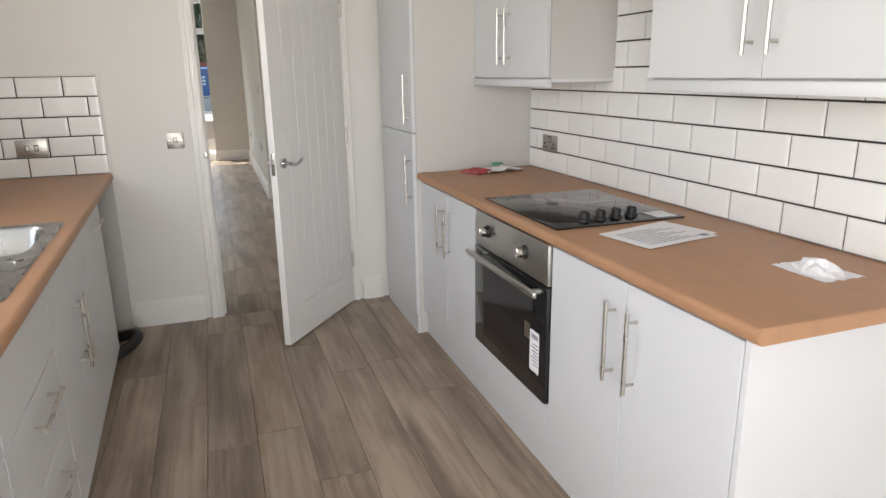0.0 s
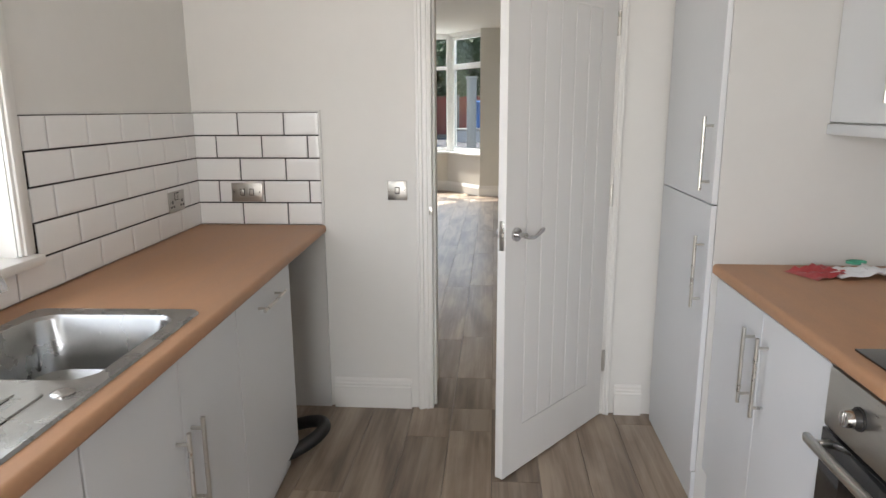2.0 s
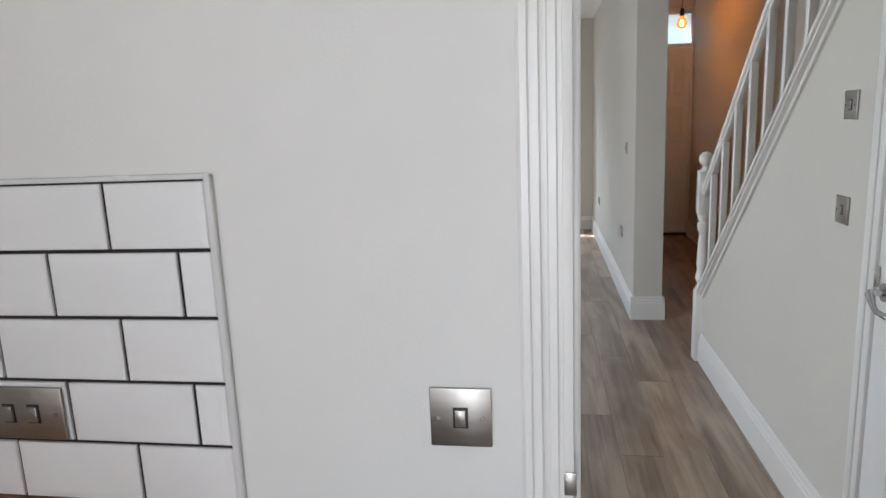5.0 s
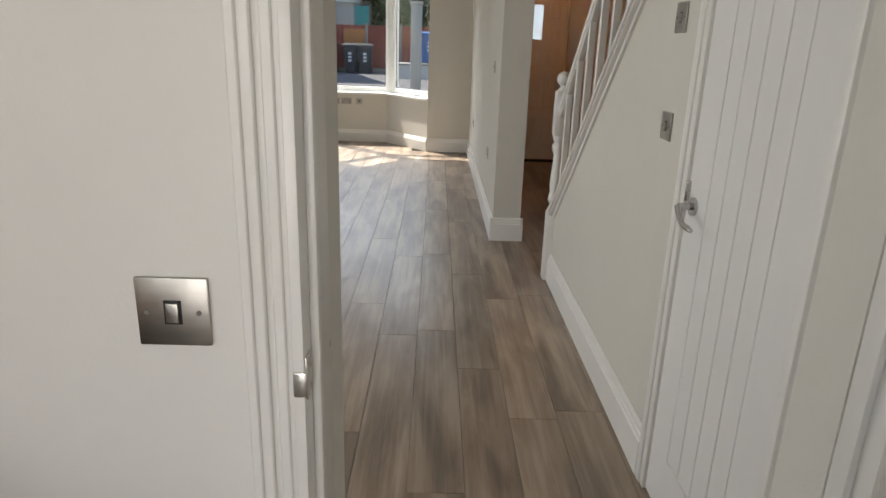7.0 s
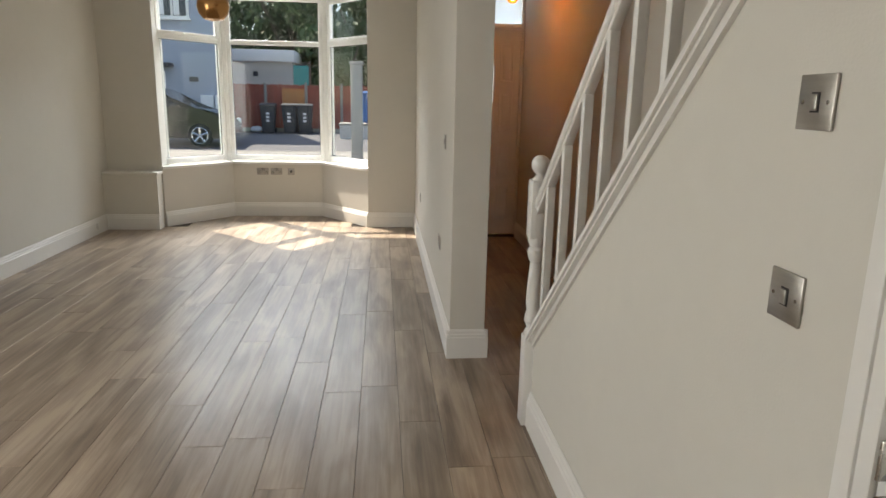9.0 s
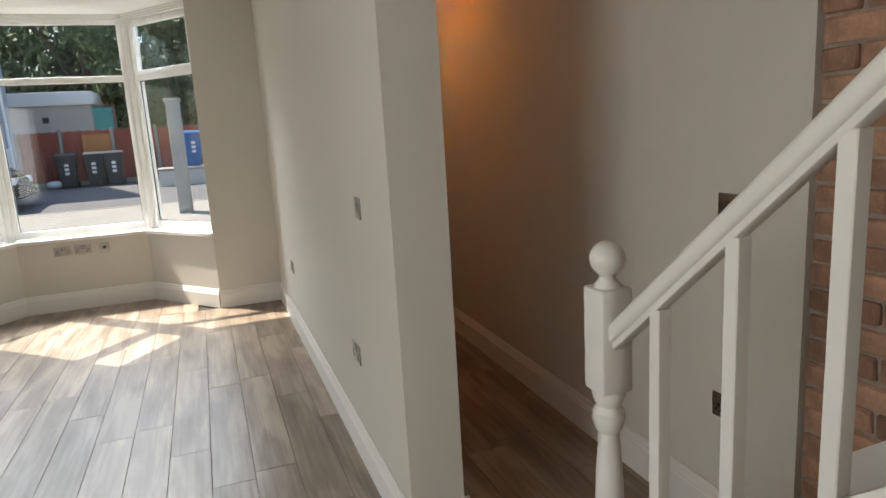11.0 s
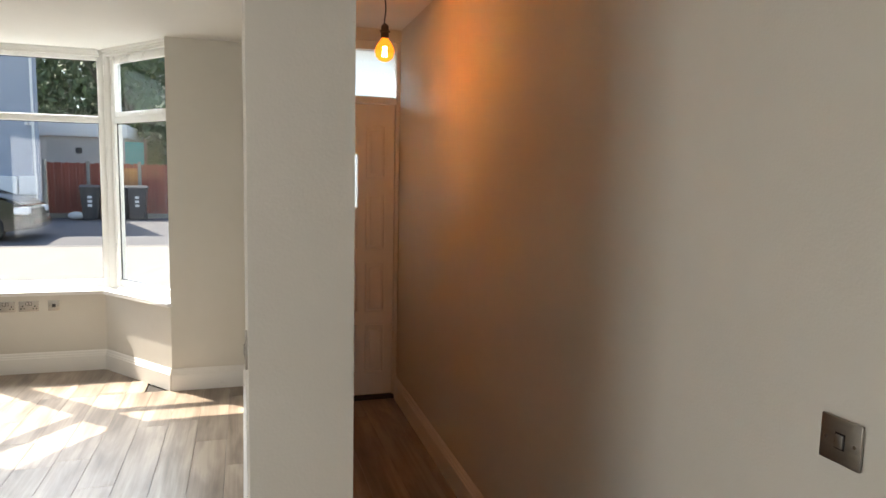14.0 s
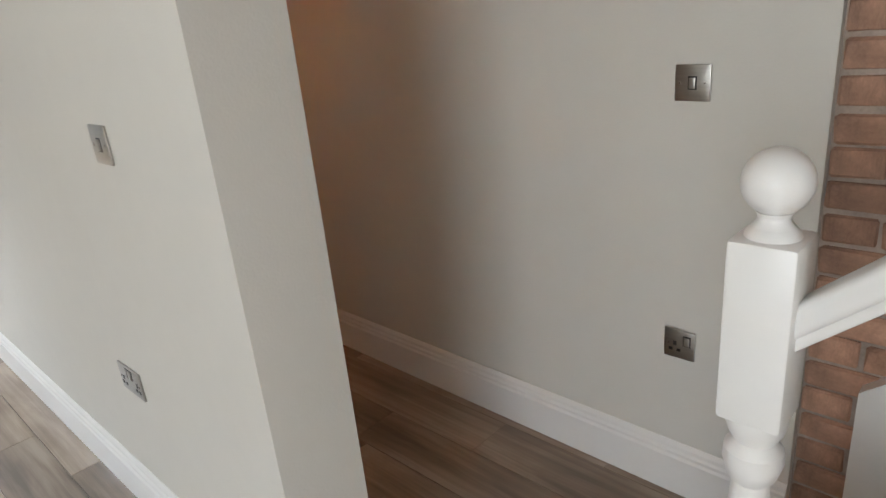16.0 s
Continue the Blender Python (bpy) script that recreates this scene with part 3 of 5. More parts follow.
part("strike_plate", b, M["handle"], fr, "worn metal strike plate")


def panel_door(root, w, h, grooves, thick=0.036, margin=0.1, groove_top=0.14, groove_bottom=0.2, gap=0.005):
    """Cottage door: leaf from the origin along -x, its face with upright V grooves in a sunk field on both sides."""
    o = ORIGIN[root]
    b = bx(-w, 0, -thick + 0.004, -0.004, 0.008, h)
    # raised stiles and rails round the field
    for s in (-thick, -0.004):
        for x0, x1, z0, z1 in ((-w, -w + margin, 0.008, h), (-margin, 0, 0.008, h), (-w + margin, -margin, 0.008, groove_bottom), (-w + margin, -margin, h - groove_top, h)):
            box(b, x0, x1, s, s + 0.004, z0, z1)
        n = grooves + 1
        step = (w - 2 * margin) / n
        for k in range(n):
            x0 = -w + margin + k * step + (gap if k else gap + 0.002)
            x1 = -w + margin + (k + 1) * step - (gap if k < n - 1 else gap + 0.002)
            box(b, x0, x1, s - 0.0005 if s < -0.01 else s, s + 0.0035 + (0.001 if s > -0.01 else 0), groove_bottom + 0.006, h - groove_top - 0.006, 0.0015, 1)
    bmesh.ops.translate(b, vec=o, verts=b.verts[:])
    return part("leaf", b, M["door"], root, "white leaf with vertical grooved panels")


def lever(root, leaf, x, z, y, out, way, droop=0.0):
    """Rose and curved lever handle on a leaf face at y; out: -1/1; way: +1/-1 the side the lever points to."""
    o = ORIGIN[root]
    b = bmesh.new()
    rod(b, o + Vector((x, y, z)), o + Vector((x, y + out * 0.009, z)), 0.026, seg=24)
    rod(b, o + Vector((x, y + out * 0.008, z)), o + Vector((x, y + out * 0.045, z)), 0.01, seg=16)
    pts = [o + Vector((x + way * d, y + out * (0.045 + 0.006 * math.sin(d * 24)), z - 0.012 * math.sin(d * 38) - droop * d)) for d in (0, 0.02, 0.04, 0.06, 0.08, 0.1, 0.115)]
    sweep(b, pts, [0.011, 0.009, 0.0075, 0.0075, 0.008, 0.0085, 0.006], 12)
    return part("door_handle", b, M["chrome"], leaf, "polished chrome lever handle on a round rose")


def hinge(root, z, x=0.0):
    o = ORIGIN[root]
    b = bmesh.new()
    rod(b, o + Vector((x + 0.006, -0.042, z - 0.05)), o + Vector((x + 0.006, -0.042, z + 0.05)), 0.007, seg=12)
    box(b, o.x + x - 0.002, o.x + x + 0.004, o.y - 0.04, o.y - 0.004, z - 0.05, z + 0.05)
    return part("hinge", b, M["handle"], root, "satin steel butt hinge")


OPEN = 52
kd = thing("door_1", (1.876, -0.008, 0), "white cottage door with grooved panels, standing ajar", "door", kind="structure", rz=0)
leaf = panel_door(kd, 0.762, 1.98, 4, margin=0.125)
lever(kd, leaf, -0.70, 0.985, -0.036, -1, 1)
lever(kd, leaf, -0.70, 0.985, 0.0, 1, 1)
b = bmesh.new()
box(b, 1.876 - 0.764, 1.876 - 0.758, -0.008 - 0.03, -0.008 - 0.008, 0.93, 1.04, 0.001)
rod(b, (1.876 - 0.775, -0.027, 0.985), (1.876 - 0.76, -0.027, 0.985), 0.008, seg=10)
part("latch", b, M["handle"], leaf)
for z in (1.79, 1.06, 0.28):
    hinge(kd, z)
kd.matrix_world = pose(1.876, -0.008, 0, 0, 0, OPEN)

# cupboard under the stairs
CY0, CY1 = 0.44, 1.078
XS = 2.005      # spandrel face


def string_z(y):
    return 0.845 + 0.865 * (2.63 - y)


b = bmesh.new()
prism(b, [(CY1 + 0.02, 0), (3.1, 0), (3.1, string_z(3.1) - 0.06), (CY1 + 0.02, string_z(CY1 + 0.02) - 0.06)], "x", XS, XS + 0.06)
prism(b, [(0.12, 0), (CY0 - 0.02, 0), (CY0 - 0.02, string_z(CY0 - 0.02) - 0.06), (0.12, string_z(0.12) - 0.06)], "x", XS, XS + 0.06)
prism(b, [(CY0 - 0.02, 2.0), (CY1 + 0.02, 2.0), (CY1 + 0.02, string_z(CY1 + 0.02) - 0.06), (CY0 - 0.02, string_z(CY0 - 0.02) - 0.06)], "x", XS, XS + 0.06)
solid("wall_spandrel", b, M["wall"], "warm grey panelled wall under the staircase", "wall")
fr = thing("cupboard_frame", (XS, (CY0 + CY1) / 2, 0), "white painted frame of the understairs cupboard", "door frame", kind="structure")
for y0, y1 in ((CY1, CY1 + 0.07), (CY0 - 0.03, CY0)):
    b = bx(XS - 0.016, XS + 0.05, y0, y1, 0, 2.0, 0.003)
    if y0 == CY1:
        box(b, XS - 0.022, XS, y0 + 0.03, y1 - 0.004, 0, 2.0, 0.004)
    part("jamb", b, M["gloss"], fr)
part("head", bx(XS - 0.016, XS + 0.05, CY0 - 0.03, CY1 + 0.07, 2.0, 2.06, 0.003), M["gloss"], fr)
cd = thing("door_2", (XS + 0.03, CY0 + 0.003, 0), "white grooved understairs cupboard door, closed", "door", kind="structure")
leaf = panel_door(cd, CY1 - CY0 - 0.006, 1.98, 3, margin=0.135, gap=0.0022)
lever(cd, leaf, -(CY1 - CY0) + 0.06, 0.985, -0.036, -1, 1, droop=0.45)
b = bx(cd.location.x - 0.625, cd.location.x - 0.619, cd.location.y - 0.05, cd.location.y - 0.036, 0.99, 1.05, bevel=0.001)
part("latch", b, M["handle"], leaf, "small steel latch pin")
cd.matrix_world = pose(XS + 0.03, CY0 + 0.003, 0, 0, 0, -90)

# ---- staircase ----
st = thing("staircase", (XS, 3.1, 0), "white painted closed-string staircase with turned newel", "staircase")


NX, NY = 2.004, 3.12
XB = NX


def slope_bar(bm, x0, x1, ya, yb, zf, h):
    prism(bm, [(ya, zf(ya)), (yb, zf(yb)), (yb, zf(yb) - h), (ya, zf(ya) - h)], "x", x0, x1)
    return bm


b = slope_bar(bmesh.new(), XS - 0.012, XS + 0.05, 3.13, 0.2, lambda y: string_z(y) - 0.012, 0.055)
part("string", b, M["gloss"], st, "white painted outer string")
b = slope_bar(bmesh.new(), XB - 0.04, XB + 0.05, 3.13, 0.2, string_z, 0.022)
part("capping", b, M["gloss"], st, "white moulded string capping")
b = slope_bar(bmesh.new(), XB - 0.03, XB + 0.04, 3.13, 0.2, lambda y: string_z(y) - 0.023, 0.014)
part("bead", b, M["gloss"], st)


def rail_z(y):
    return 1.105 + 0.885 * (3.04 - y)


RL = math.hypot(2.5, 2.5 * 0.885)
b = box(bmesh.new(), -0.027, 0.027, 0, RL, -0.02, 0.018, 0.012, 3)
box(b, -0.017, 0.017, 0.0, RL, -0.034, -0.015, 0.005, 2)
b.transform(Matrix.Translation((XB, 3.11, rail_z(3.11) - 0.012)) @ Matrix.Rotation(math.pi - math.atan(0.885), 4, "X") @ Matrix.Diagonal((1, 1, -1, 1)))
part("handrail", b, M["gloss"], st, "white moulded handrail")

b = bx(NX - 0.042, NX + 0.042, NY - 0.042, NY + 0.042, 0, 0.44, 0.006)
lathe(b, (NX, NY, 0), [(0.036, 0.435), (0.04, 0.455), (0.028, 0.475), (0.03, 0.49), (0.041, 0.51), (0.038, 0.535), (0.03, 0.56), (0.036, 0.6), (0.033, 0.68), (0.027, 0.76), (0.025, 0.79), (0.033, 0.8), (0.04, 0.825), (0.039, 0.845), (0.028, 0.86), (0.036, 0.875), (0.04, 0.89), (0.038, 0.905)])
box(b, NX - 0.042, NX + 0.042, NY - 0.042, NY + 0.042, 0.9, 1.158, 0.007)
lathe(b, (NX, NY, 0), [(0.034, 1.155), (0.032, 1.163), (0.026, 1.17), (0.02, 1.177), (0.019, 1.183), (0.022, 1.19)])
ball(b, (NX, NY, 1.226), 0.0415, seg=32)
part("newel_post", b, M["gloss"], st, "white turned newel post with ball finial")
for k in range(10):
    y = 2.93 - 0.207 * k
    b = bx(XB - 0.016, XB + 0.016, y - 0.016, y + 0.016, string_z(y) - 0.01, rail_z(y) - 0.05, 0.002, seg=1)
    part("baluster", b, M["gloss"], st)
for k in range(12):
    y1 = 3.05 - k * 0.212
    z = 0.184 * (k + 1)
    b = bx(XS + 0.06, XP - 0.001, y1 - 0.235, y1 + 0.02, z - 0.024, z, 0.008)
    part("tread", b, M["gloss"], st)
    part("riser", bx(XS + 0.06, XP - 0.001, y1 - 0.012, y1, z - 0.184, z - 0.024), M["gloss"], st)
b = slope_bar(bmesh.new(), XP - 0.022, XP + 0.028, 3.12, 0.5, lambda y: string_z(y) + 0.1, 0.34)
part("wall_string", b, M["gloss"], st, "white wall string along the brickwork")

# ---- bay window ----


def bay_pane(wname, a, b_, opening, label):
    """A uPVC light from a to b_ (plan points on the glass line), z from sill to head, transom across."""
    a, b_ = Vector((*a, 0)), Vector((*b_, 0))
    d = (b_ - a)
    w = d.length
    ang = math.degrees(math.atan2(d.y, d.x))
    root = thing(wname, (a.x, a.y, SILL), label, "window", kind="structure", rz=ang)
    o = ORIGIN[root]
    z0, z1, zt = 0.015, 1.995, 1.42

    def bar(name, x0, x1, za, zb, y0=-0.035, y1=0.035, mat="upvc", bevel=0.006):
        return part(name, bx(o.x + x0, o.x + x1, o.y + y0, o.y + y1, o.z + za, o.z + zb, bevel=bevel), M[mat], root)
    fw = 0.055
    bar("window_frame", 0, fw, z0, z1)
    bar("window_frame", w - fw, w, z0, z1)
    bar("window_frame", fw, w - fw, z0, z0 + fw + 0.01)
    bar("window_frame", fw, w - fw, z1 - fw, z1)
    bar("transom", fw, w - fw, zt, zt + 0.06)
    if opening:
        s = 0.042
        b = bmesh.new()
        for x0, x1, za, zb in ((fw, fw + s, zt + 0.05, z1 - fw + 0.012), (w - fw - s, w - fw, zt + 0.05, z1 - fw + 0.012), (fw + s, w - fw - s, zt + 0.05, zt + 0.05 + s), (fw + s, w - fw - s, z1 - fw + 0.012 - s, z1 - fw + 0.012)):
            box(b, o.x + x0, o.x + x1, o.y - 0.048, o.y - 0.01, o.z + za, o.z + zb, 0.004)
        sash = part("sash", b, M["upvc"], root, "white top-hung opening sash")
        b = bx(o.x + w / 2 - 0.02, o.x + w / 2 + 0.02, o.y - 0.062, o.y - 0.046, o.z + zt + 0.062, o.z + zt + 0.078, 0.003)
        box(b, o.x + w / 2 - 0.07, o.x + w / 2 + 0.012, o.y - 0.075, o.y - 0.06, o.z + zt + 0.062, o.z + zt + 0.078, 0.004)
        part("window_handle", b, M["upvc"], sash)
    for za, zb in ((z0 + fw + 0.01, zt), (zt + 0.06, z1 - fw)):
        p = bar("pane", fw, w - fw, za, zb, -0.004, 0.004, "glass", 0)
        p.visible_shadow = False
        b = bmesh.new()
        for x0, x1, ya, yb in ((fw, fw + 0.006, za, zb), (w - fw - 0.006, w - fw, za, zb), (fw, w - fw, za, za + 0.006), (fw, w - fw, zb - 0.006, zb)):
            box(b, o.x + x0, o.x + x1, o.y - 0.012, o.y - 0.005, o.z + ya, o.z + yb)
        part("gasket", b, M["black"], p)
    return root


GY = YB + 0.13
bay_pane("window_1", (CX0 - 0.03, GY), (CX1 + 0.03, GY), False, "white uPVC fixed bay window with a transom")
bay_pane("window_2", (BX0 - 0.09, YF + 0.1), (CX0 - 0.1, GY - 0.02), True, "white uPVC angled bay window with opening top light")
bay_pane("window_3", (CX1 + 0.1, GY - 0.02), (BX1 + 0.09, YF + 0.1), True, "white uPVC angled bay window with opening top light")
for x in (CX0 - 0.065, CX1 + 0.065):
    b = rod(bmesh.new(), (x, GY - 0.005, SILL), (x, GY - 0.005, 2.69), 0.05, seg=16)
    box(b, x - 0.04, x + 0.04, GY - 0.05, GY + 0.04, SILL, 2.69, 0.01)
    solid("trim_bay_post", b, M["upvc"], "white corner post of the bay window", "window trim")
b = bmesh.new()
T = 0.03
prism(b, [(BX0 + 0.02, YF - 0.02), (CX0 + 0.01, YB - 0.03), (CX1 - 0.01, YB - 0.03), (BX1 - 0.02, YF - 0.02), (BX1 + 0.12, YF + 0.07), (CX1 + 0.07, GY - 0.03), (CX0 - 0.07, GY - 0.03), (BX0 - 0.12, YF + 0.07)], "z", SILL - T, SILL)
bmesh.ops.bevel(b, geom=b.edges[:], offset=0.006, segments=2, affect="EDGES")
solid("window_sill_bay", b, M["gloss"], "white painted window board of the bay", "window sill")
# moulded head trim
b = bmesh.new()
for (ax, ay), (bx_, by_) in (((BX0, YF), (CX0, YB)), ((CX0, YB), (CX1, YB)), ((CX1, YB), (BX1, YF))):
    d = Vector((bx_ - ax, by_ - ay, 0)).normalized()
    nn = Vector((d.y, -d.x, 0))
    for dz, t in ((0.0, 0.05), (0.016, 0.036), (0.034, 0.022)):
        a0 = Vector((ax, ay, 0)) - nn * 0.16
        b0 = Vector((bx_, by_, 0)) - nn * 0.16
        q = [a0, b0, b0 + nn * (t + 0.08), a0 + nn * (t + 0.08)]
        prism(b, [(v.x, v.y) for v in q], "z", CEIL - dz - 0.018 - 0.0005 * t, CEIL - dz - 0.0012)
solid("trim_bay_head", b, M["gloss"], "white moulded trim over the bay window", "trim")

# ---- front door ----
FY = 7.5
FX0, FX1 = 1.975, 2.835
fr = thing("front_door_frame", (2.36, FY, 0), "white painted front door frame with fanlight", "door frame", kind="structure")
for x0, x1 in ((1.966, FX0), (FX1 - 0.03, XE - 0.002)):
    part("jamb", bx(x0, x1, FY - 0.03, FY + 0.09, 0.02, 2.7, 0.004), M["gloss"], fr)
part("transom", bx(FX0, FX1 - 0.03, FY - 0.035, FY + 0.09, 2.25, 2.3, 0.006), M["gloss"], fr)
part("head", bx(FX0, FX1 - 0.03, FY - 0.03, FY + 0.09, 2.635, 2.7, 0.006), M["gloss"], fr)
part("threshold", bx(1.966, XE - 0.002, FY - 0.06, FY + 0.09, 0.0, 0.022, 0.004), M["gap"], fr, "dark worn threshold")
p = part("fanlight", bx(FX0, FX1 - 0.03, FY + 0.02, FY + 0.026, 2.3, 2.635), M["frosted"], fr, "rippled obscured fanlight glass")
fd = thing("door_3", (2.34, FY, 0), "white panelled front door with small glazed pane, closed", "door", kind="structure")
gx0, gx1, gz0, gz1 = 2.295, 2.525, 1.48, 1.875
l0, l1 = FX0 + 0.003, FX1 - 0.033
b = bx(l0, gx0, FY, FY + 0.044, 0.026, 2.246)
box(b, gx1, l1, FY, FY + 0.044, 0.026, 2.246)
box(b, gx0, gx1, FY, FY + 0.044, 0.026, gz0)
box(b, gx0, gx1, FY, FY + 0.044, gz1, 2.246)
part("leaf", b, M["door"], fd)
for x0, x1 in ((l0 + 0.07, gx0 - 0.06), (gx0 - 0.005, gx1 + 0.005), (gx1 + 0.06, l1 - 0.07)):
    rows = [(0.2, 0.58), (0.68, 1.06), (1.16, 1.38 if x0 == gx0 - 0.005 else 1.6), (1.94 if x0 == gx0 - 0.005 else 1.7, 2.09)]
    for z0, z1 in rows:
        b = bmesh.new()
        top = z1 + (0.02 if z1 > 2 else 0)
        w = 0.014
        for q in ((x0, x1, z0, z0 + w), (x0, x0 + w, z0, z1), (x1 - w, x1, z0, z1)):
            box(b, q[0], q[1], FY - 0.016, FY, q[2], q[3], 0.004)
        xm = (x0 + x1) / 2
        for xa, xb, za, zb in ((x0, xm, z1 - w, top - w), (xm, x1, top - w, z1 - w)):
            prism(b, [(xa, za), (xb, zb), (xb, zb + w), (xa, za + w)], "y", FY - 0.016, FY)
        box(b, x0 + 0.035, x1 - 0.035, FY - 0.01, FY, z0 + 0.035, z1 - 0.035, 0.005)
        part("panel", b, M["door"], fd)
p = part("pane", bx(gx0, gx1, FY + 0.016, FY + 0.022, gz0, gz1), M["frosted"], fd, "small obscured glass pane")
b = bmesh.new()
rod(b, (2.06, FY, 1.6), (2.06, FY - 0.03, 1.6), 0.022, seg=20)
rod(b, (2.06, FY - 0.02, 1.6), (2.06, FY - 0.045, 1.6), 0.016, seg=16)
part("latch", b, M["black"], fd, "dark night latch knob")

# ---- pendant lights ----


def pendant(at, drop, label, CEIL=CEIL):
    x, y = at
    z = CEIL - drop
    pl = thing("pendant_light", (x, y, CEIL), label, "pendant light")
    b = lathe(bmesh.new(), (x, y, CEIL), [(0.052, -0.03), (0.055, -0.026), (0.055, -0.004), (0.05, -0.0005)])
    part("ceiling_rose", b, M["black"], pl)
    b = sweep(bmesh.new(), [(x + 0.004 * math.sin(k * 1.1), y, CEIL - 0.03 - k * (drop - 0.1) / 10) for k in range(11)], 0.0035, 8)
    part("flex", b, M["black"], pl)
    b = lathe(bmesh.new(), (x, y, z), [(0.017, 0.0), (0.021, 0.004), (0.021, 0.03), (0.027, 0.032), (0.027, 0.038), (0.02, 0.04), (0.019, 0.062), (0.008, 0.075)], 20)
    part("lamp_holder", b, M["black"], pl)
    return pl, (x, y, z)


pl, (x, y, z) = pendant((2.405, 6.0), 0.375, "black pendant with glowing amber filament bulb on flex", HC)
b = bmesh.new()
lathe(b, (x, y, z), [(0.012, -0.114), (0.032, -0.105), (0.045, -0.088), (0.05, -0.066), (0.046, -0.043), (0.034, -0.022), (0.021, -0.006), (0.018, 0.0)], 28)
bulb = part("bulb", b, M["amber"], pl, "round amber glass bulb")
bulb.visible_shadow = False
b = bmesh.new()
for k in range(4):
    a = k * math.pi / 2
    rod(b, (x + 0.008 * math.cos(a), y + 0.008 * math.sin(a), z - 0.09), (x + 0.006 * math.cos(a), y + 0.006 * math.sin(a), z - 0.04), 0.006, seg=8)
part("filament", b, M["filament"], bulb, "glowing filament")
lamp = new("bulb_light", bpy.data.lights.new("bulb_light", "POINT"))
lamp.data.energy, lamp.data.color, lamp.data.shadow_soft_size = 1.15, (1.0, 0.21, 0.045), 0.03
lamp.location = (x, y, z - 0.065)
pl, (x, y, z) = pendant((0.06, 5.6), 0.44, "amber glass globe pendant over the living room, unlit")
b = lathe(bmesh.new(), (x, y, z), [(0.02, -0.24), (0.07, -0.228), (0.105, -0.19), (0.12, -0.14), (0.108, -0.08), (0.07, -0.03), (0.03, -0.005), (0.022, 0.002)], 32)
part("shade", b, M["copper"], pl, "copper-coloured round shade")

# ---- kitchen units ----


def bar_handle(parent, a, b_, out):
    """Slim T-bar handle between a and b_, standing off its door along out."""
    a, b_, out = Vector(a), Vector(b_), Vector(out)
    d = (b_ - a).normalized()
    L = (b_ - a).length
    bm = bmesh.new()
    rod(bm, a + out * 0.032, b_ + out * 0.032, 0.006, seg=14)
    for f in (0.12, 0.88):
        p = a + d * L * f
        rod(bm, p, p + out * 0.032, 0.0045, seg=10)
    return part("handle", bm, M["handle"], parent, "satin nickel bar handle")


def door_front(root, x0, x1, y0, y1, z0, z1):
    return part("door", bx(x0, x1, y0, y1, z0, z1, bevel=0.0015, seg=1), M["cabinet"], root)


def worktop_profile(front, back, z0, z1, sign):
    """Post-formed rounded front edge."""
    r = 0.014
    pts = [(back, z0), (back, z1)]
    for k in range(6):
        a = math.pi / 2 * (1 - k / 5)
        pts.append((front - sign * r + sign * r * math.cos(a), z1 - r + r * math.sin(a)))
    for k in range(6):
        a = -math.pi / 2 * k / 5
        pts.append((front - sign * r + sign * r * math.cos(a), z0 + r + r * math.sin(a)))
    return pts


# right-hand run
RX = 2.17
tall = thing("tall_larder_unit", (2.45, -0.37, 0), "tall pale grey larder unit with two doors", "cupboard")
part("body", bx(2.15, 2.813, -0.7, -0.05, 0.0, 2.3, bevel=0.0015, seg=1), M["cabinet_side"], tall)
for z0, z1, ha, hb in ((0.115, 1.112, 0.74, 1.0), (1.117, 2.295, 1.16, 1.41)):
    d = door_front(tall, 2.13, 2.149, -0.698, -0.055, z0, z1)
    bar_handle(d, (2.13, -0.655, ha), (2.13, -0.655, hb), (-1, 0, 0))
part("plinth", bx(2.135, 2.15, -0.7, -0.05, 0.0, 0.112), M["cabinet"], tall)


def base_unit(y0, y1, name="base_unit"):
    u = thing(name, (2.5, (y0 + y1) / 2, 0), "pale grey double-door base unit under the worktop", "kitchen unit", group="kitchen base units")
    part("body", bx(RX + 0.02, 2.813, y0 + 0.001, y1 - 0.001, 0.13, 0.87), M["cabinet_side"], u)
    mid = (y0 + y1) / 2
    for a, b_, hy in ((y0 + 0.002, mid - 0.0015, mid - 0.05), (mid + 0.0015, y1 - 0.002, mid + 0.05)):
        d = door_front(u, RX, RX + 0.019, a, b_, 0.135, 0.862)
        bar_handle(d, (RX, hy, 0.56), (RX, hy, 0.80), (-1, 0, 0))
    return u


base_unit(-1.5, -0.702)
base_unit(-2.99, -2.152)
ep = thing("end_panel", (2.5, -3.0, 0), "pale grey end panel of the base units", "panel")
part("board", bx(RX - 0.001, 2.813, -3.01, -2.992, 0.0, 0.87, bevel=0.001, seg=1), M["cabinet"], ep)
pl = thing("plinth", (RX + 0.03, -1.85, 0), "pale grey kickboard under the base units", "plinth")
part("board", bx(RX + 0.022, RX + 0.04, -2.99, -0.702, 0.0, 0.134), M["cabinet"], pl)
wt = thing("worktop", (2.48, -1.86, 0.87), "beech-effect laminate worktop with rounded edge", "worktop")
b = prism(bmesh.new(), worktop_profile(2.15, 2.814, 0.872, 0.91, -1), "y", -3.04, -0.702)
bmesh.ops.bevel(b, geom=[e for e in b.edges if abs(e.verts[0].co.y - e.verts[1].co.y) < 1e-5 and e.verts[0].co.y < -3], offset=0.004, segments=2, affect="EDGES")
part("top", b, M["worktop"], wt)

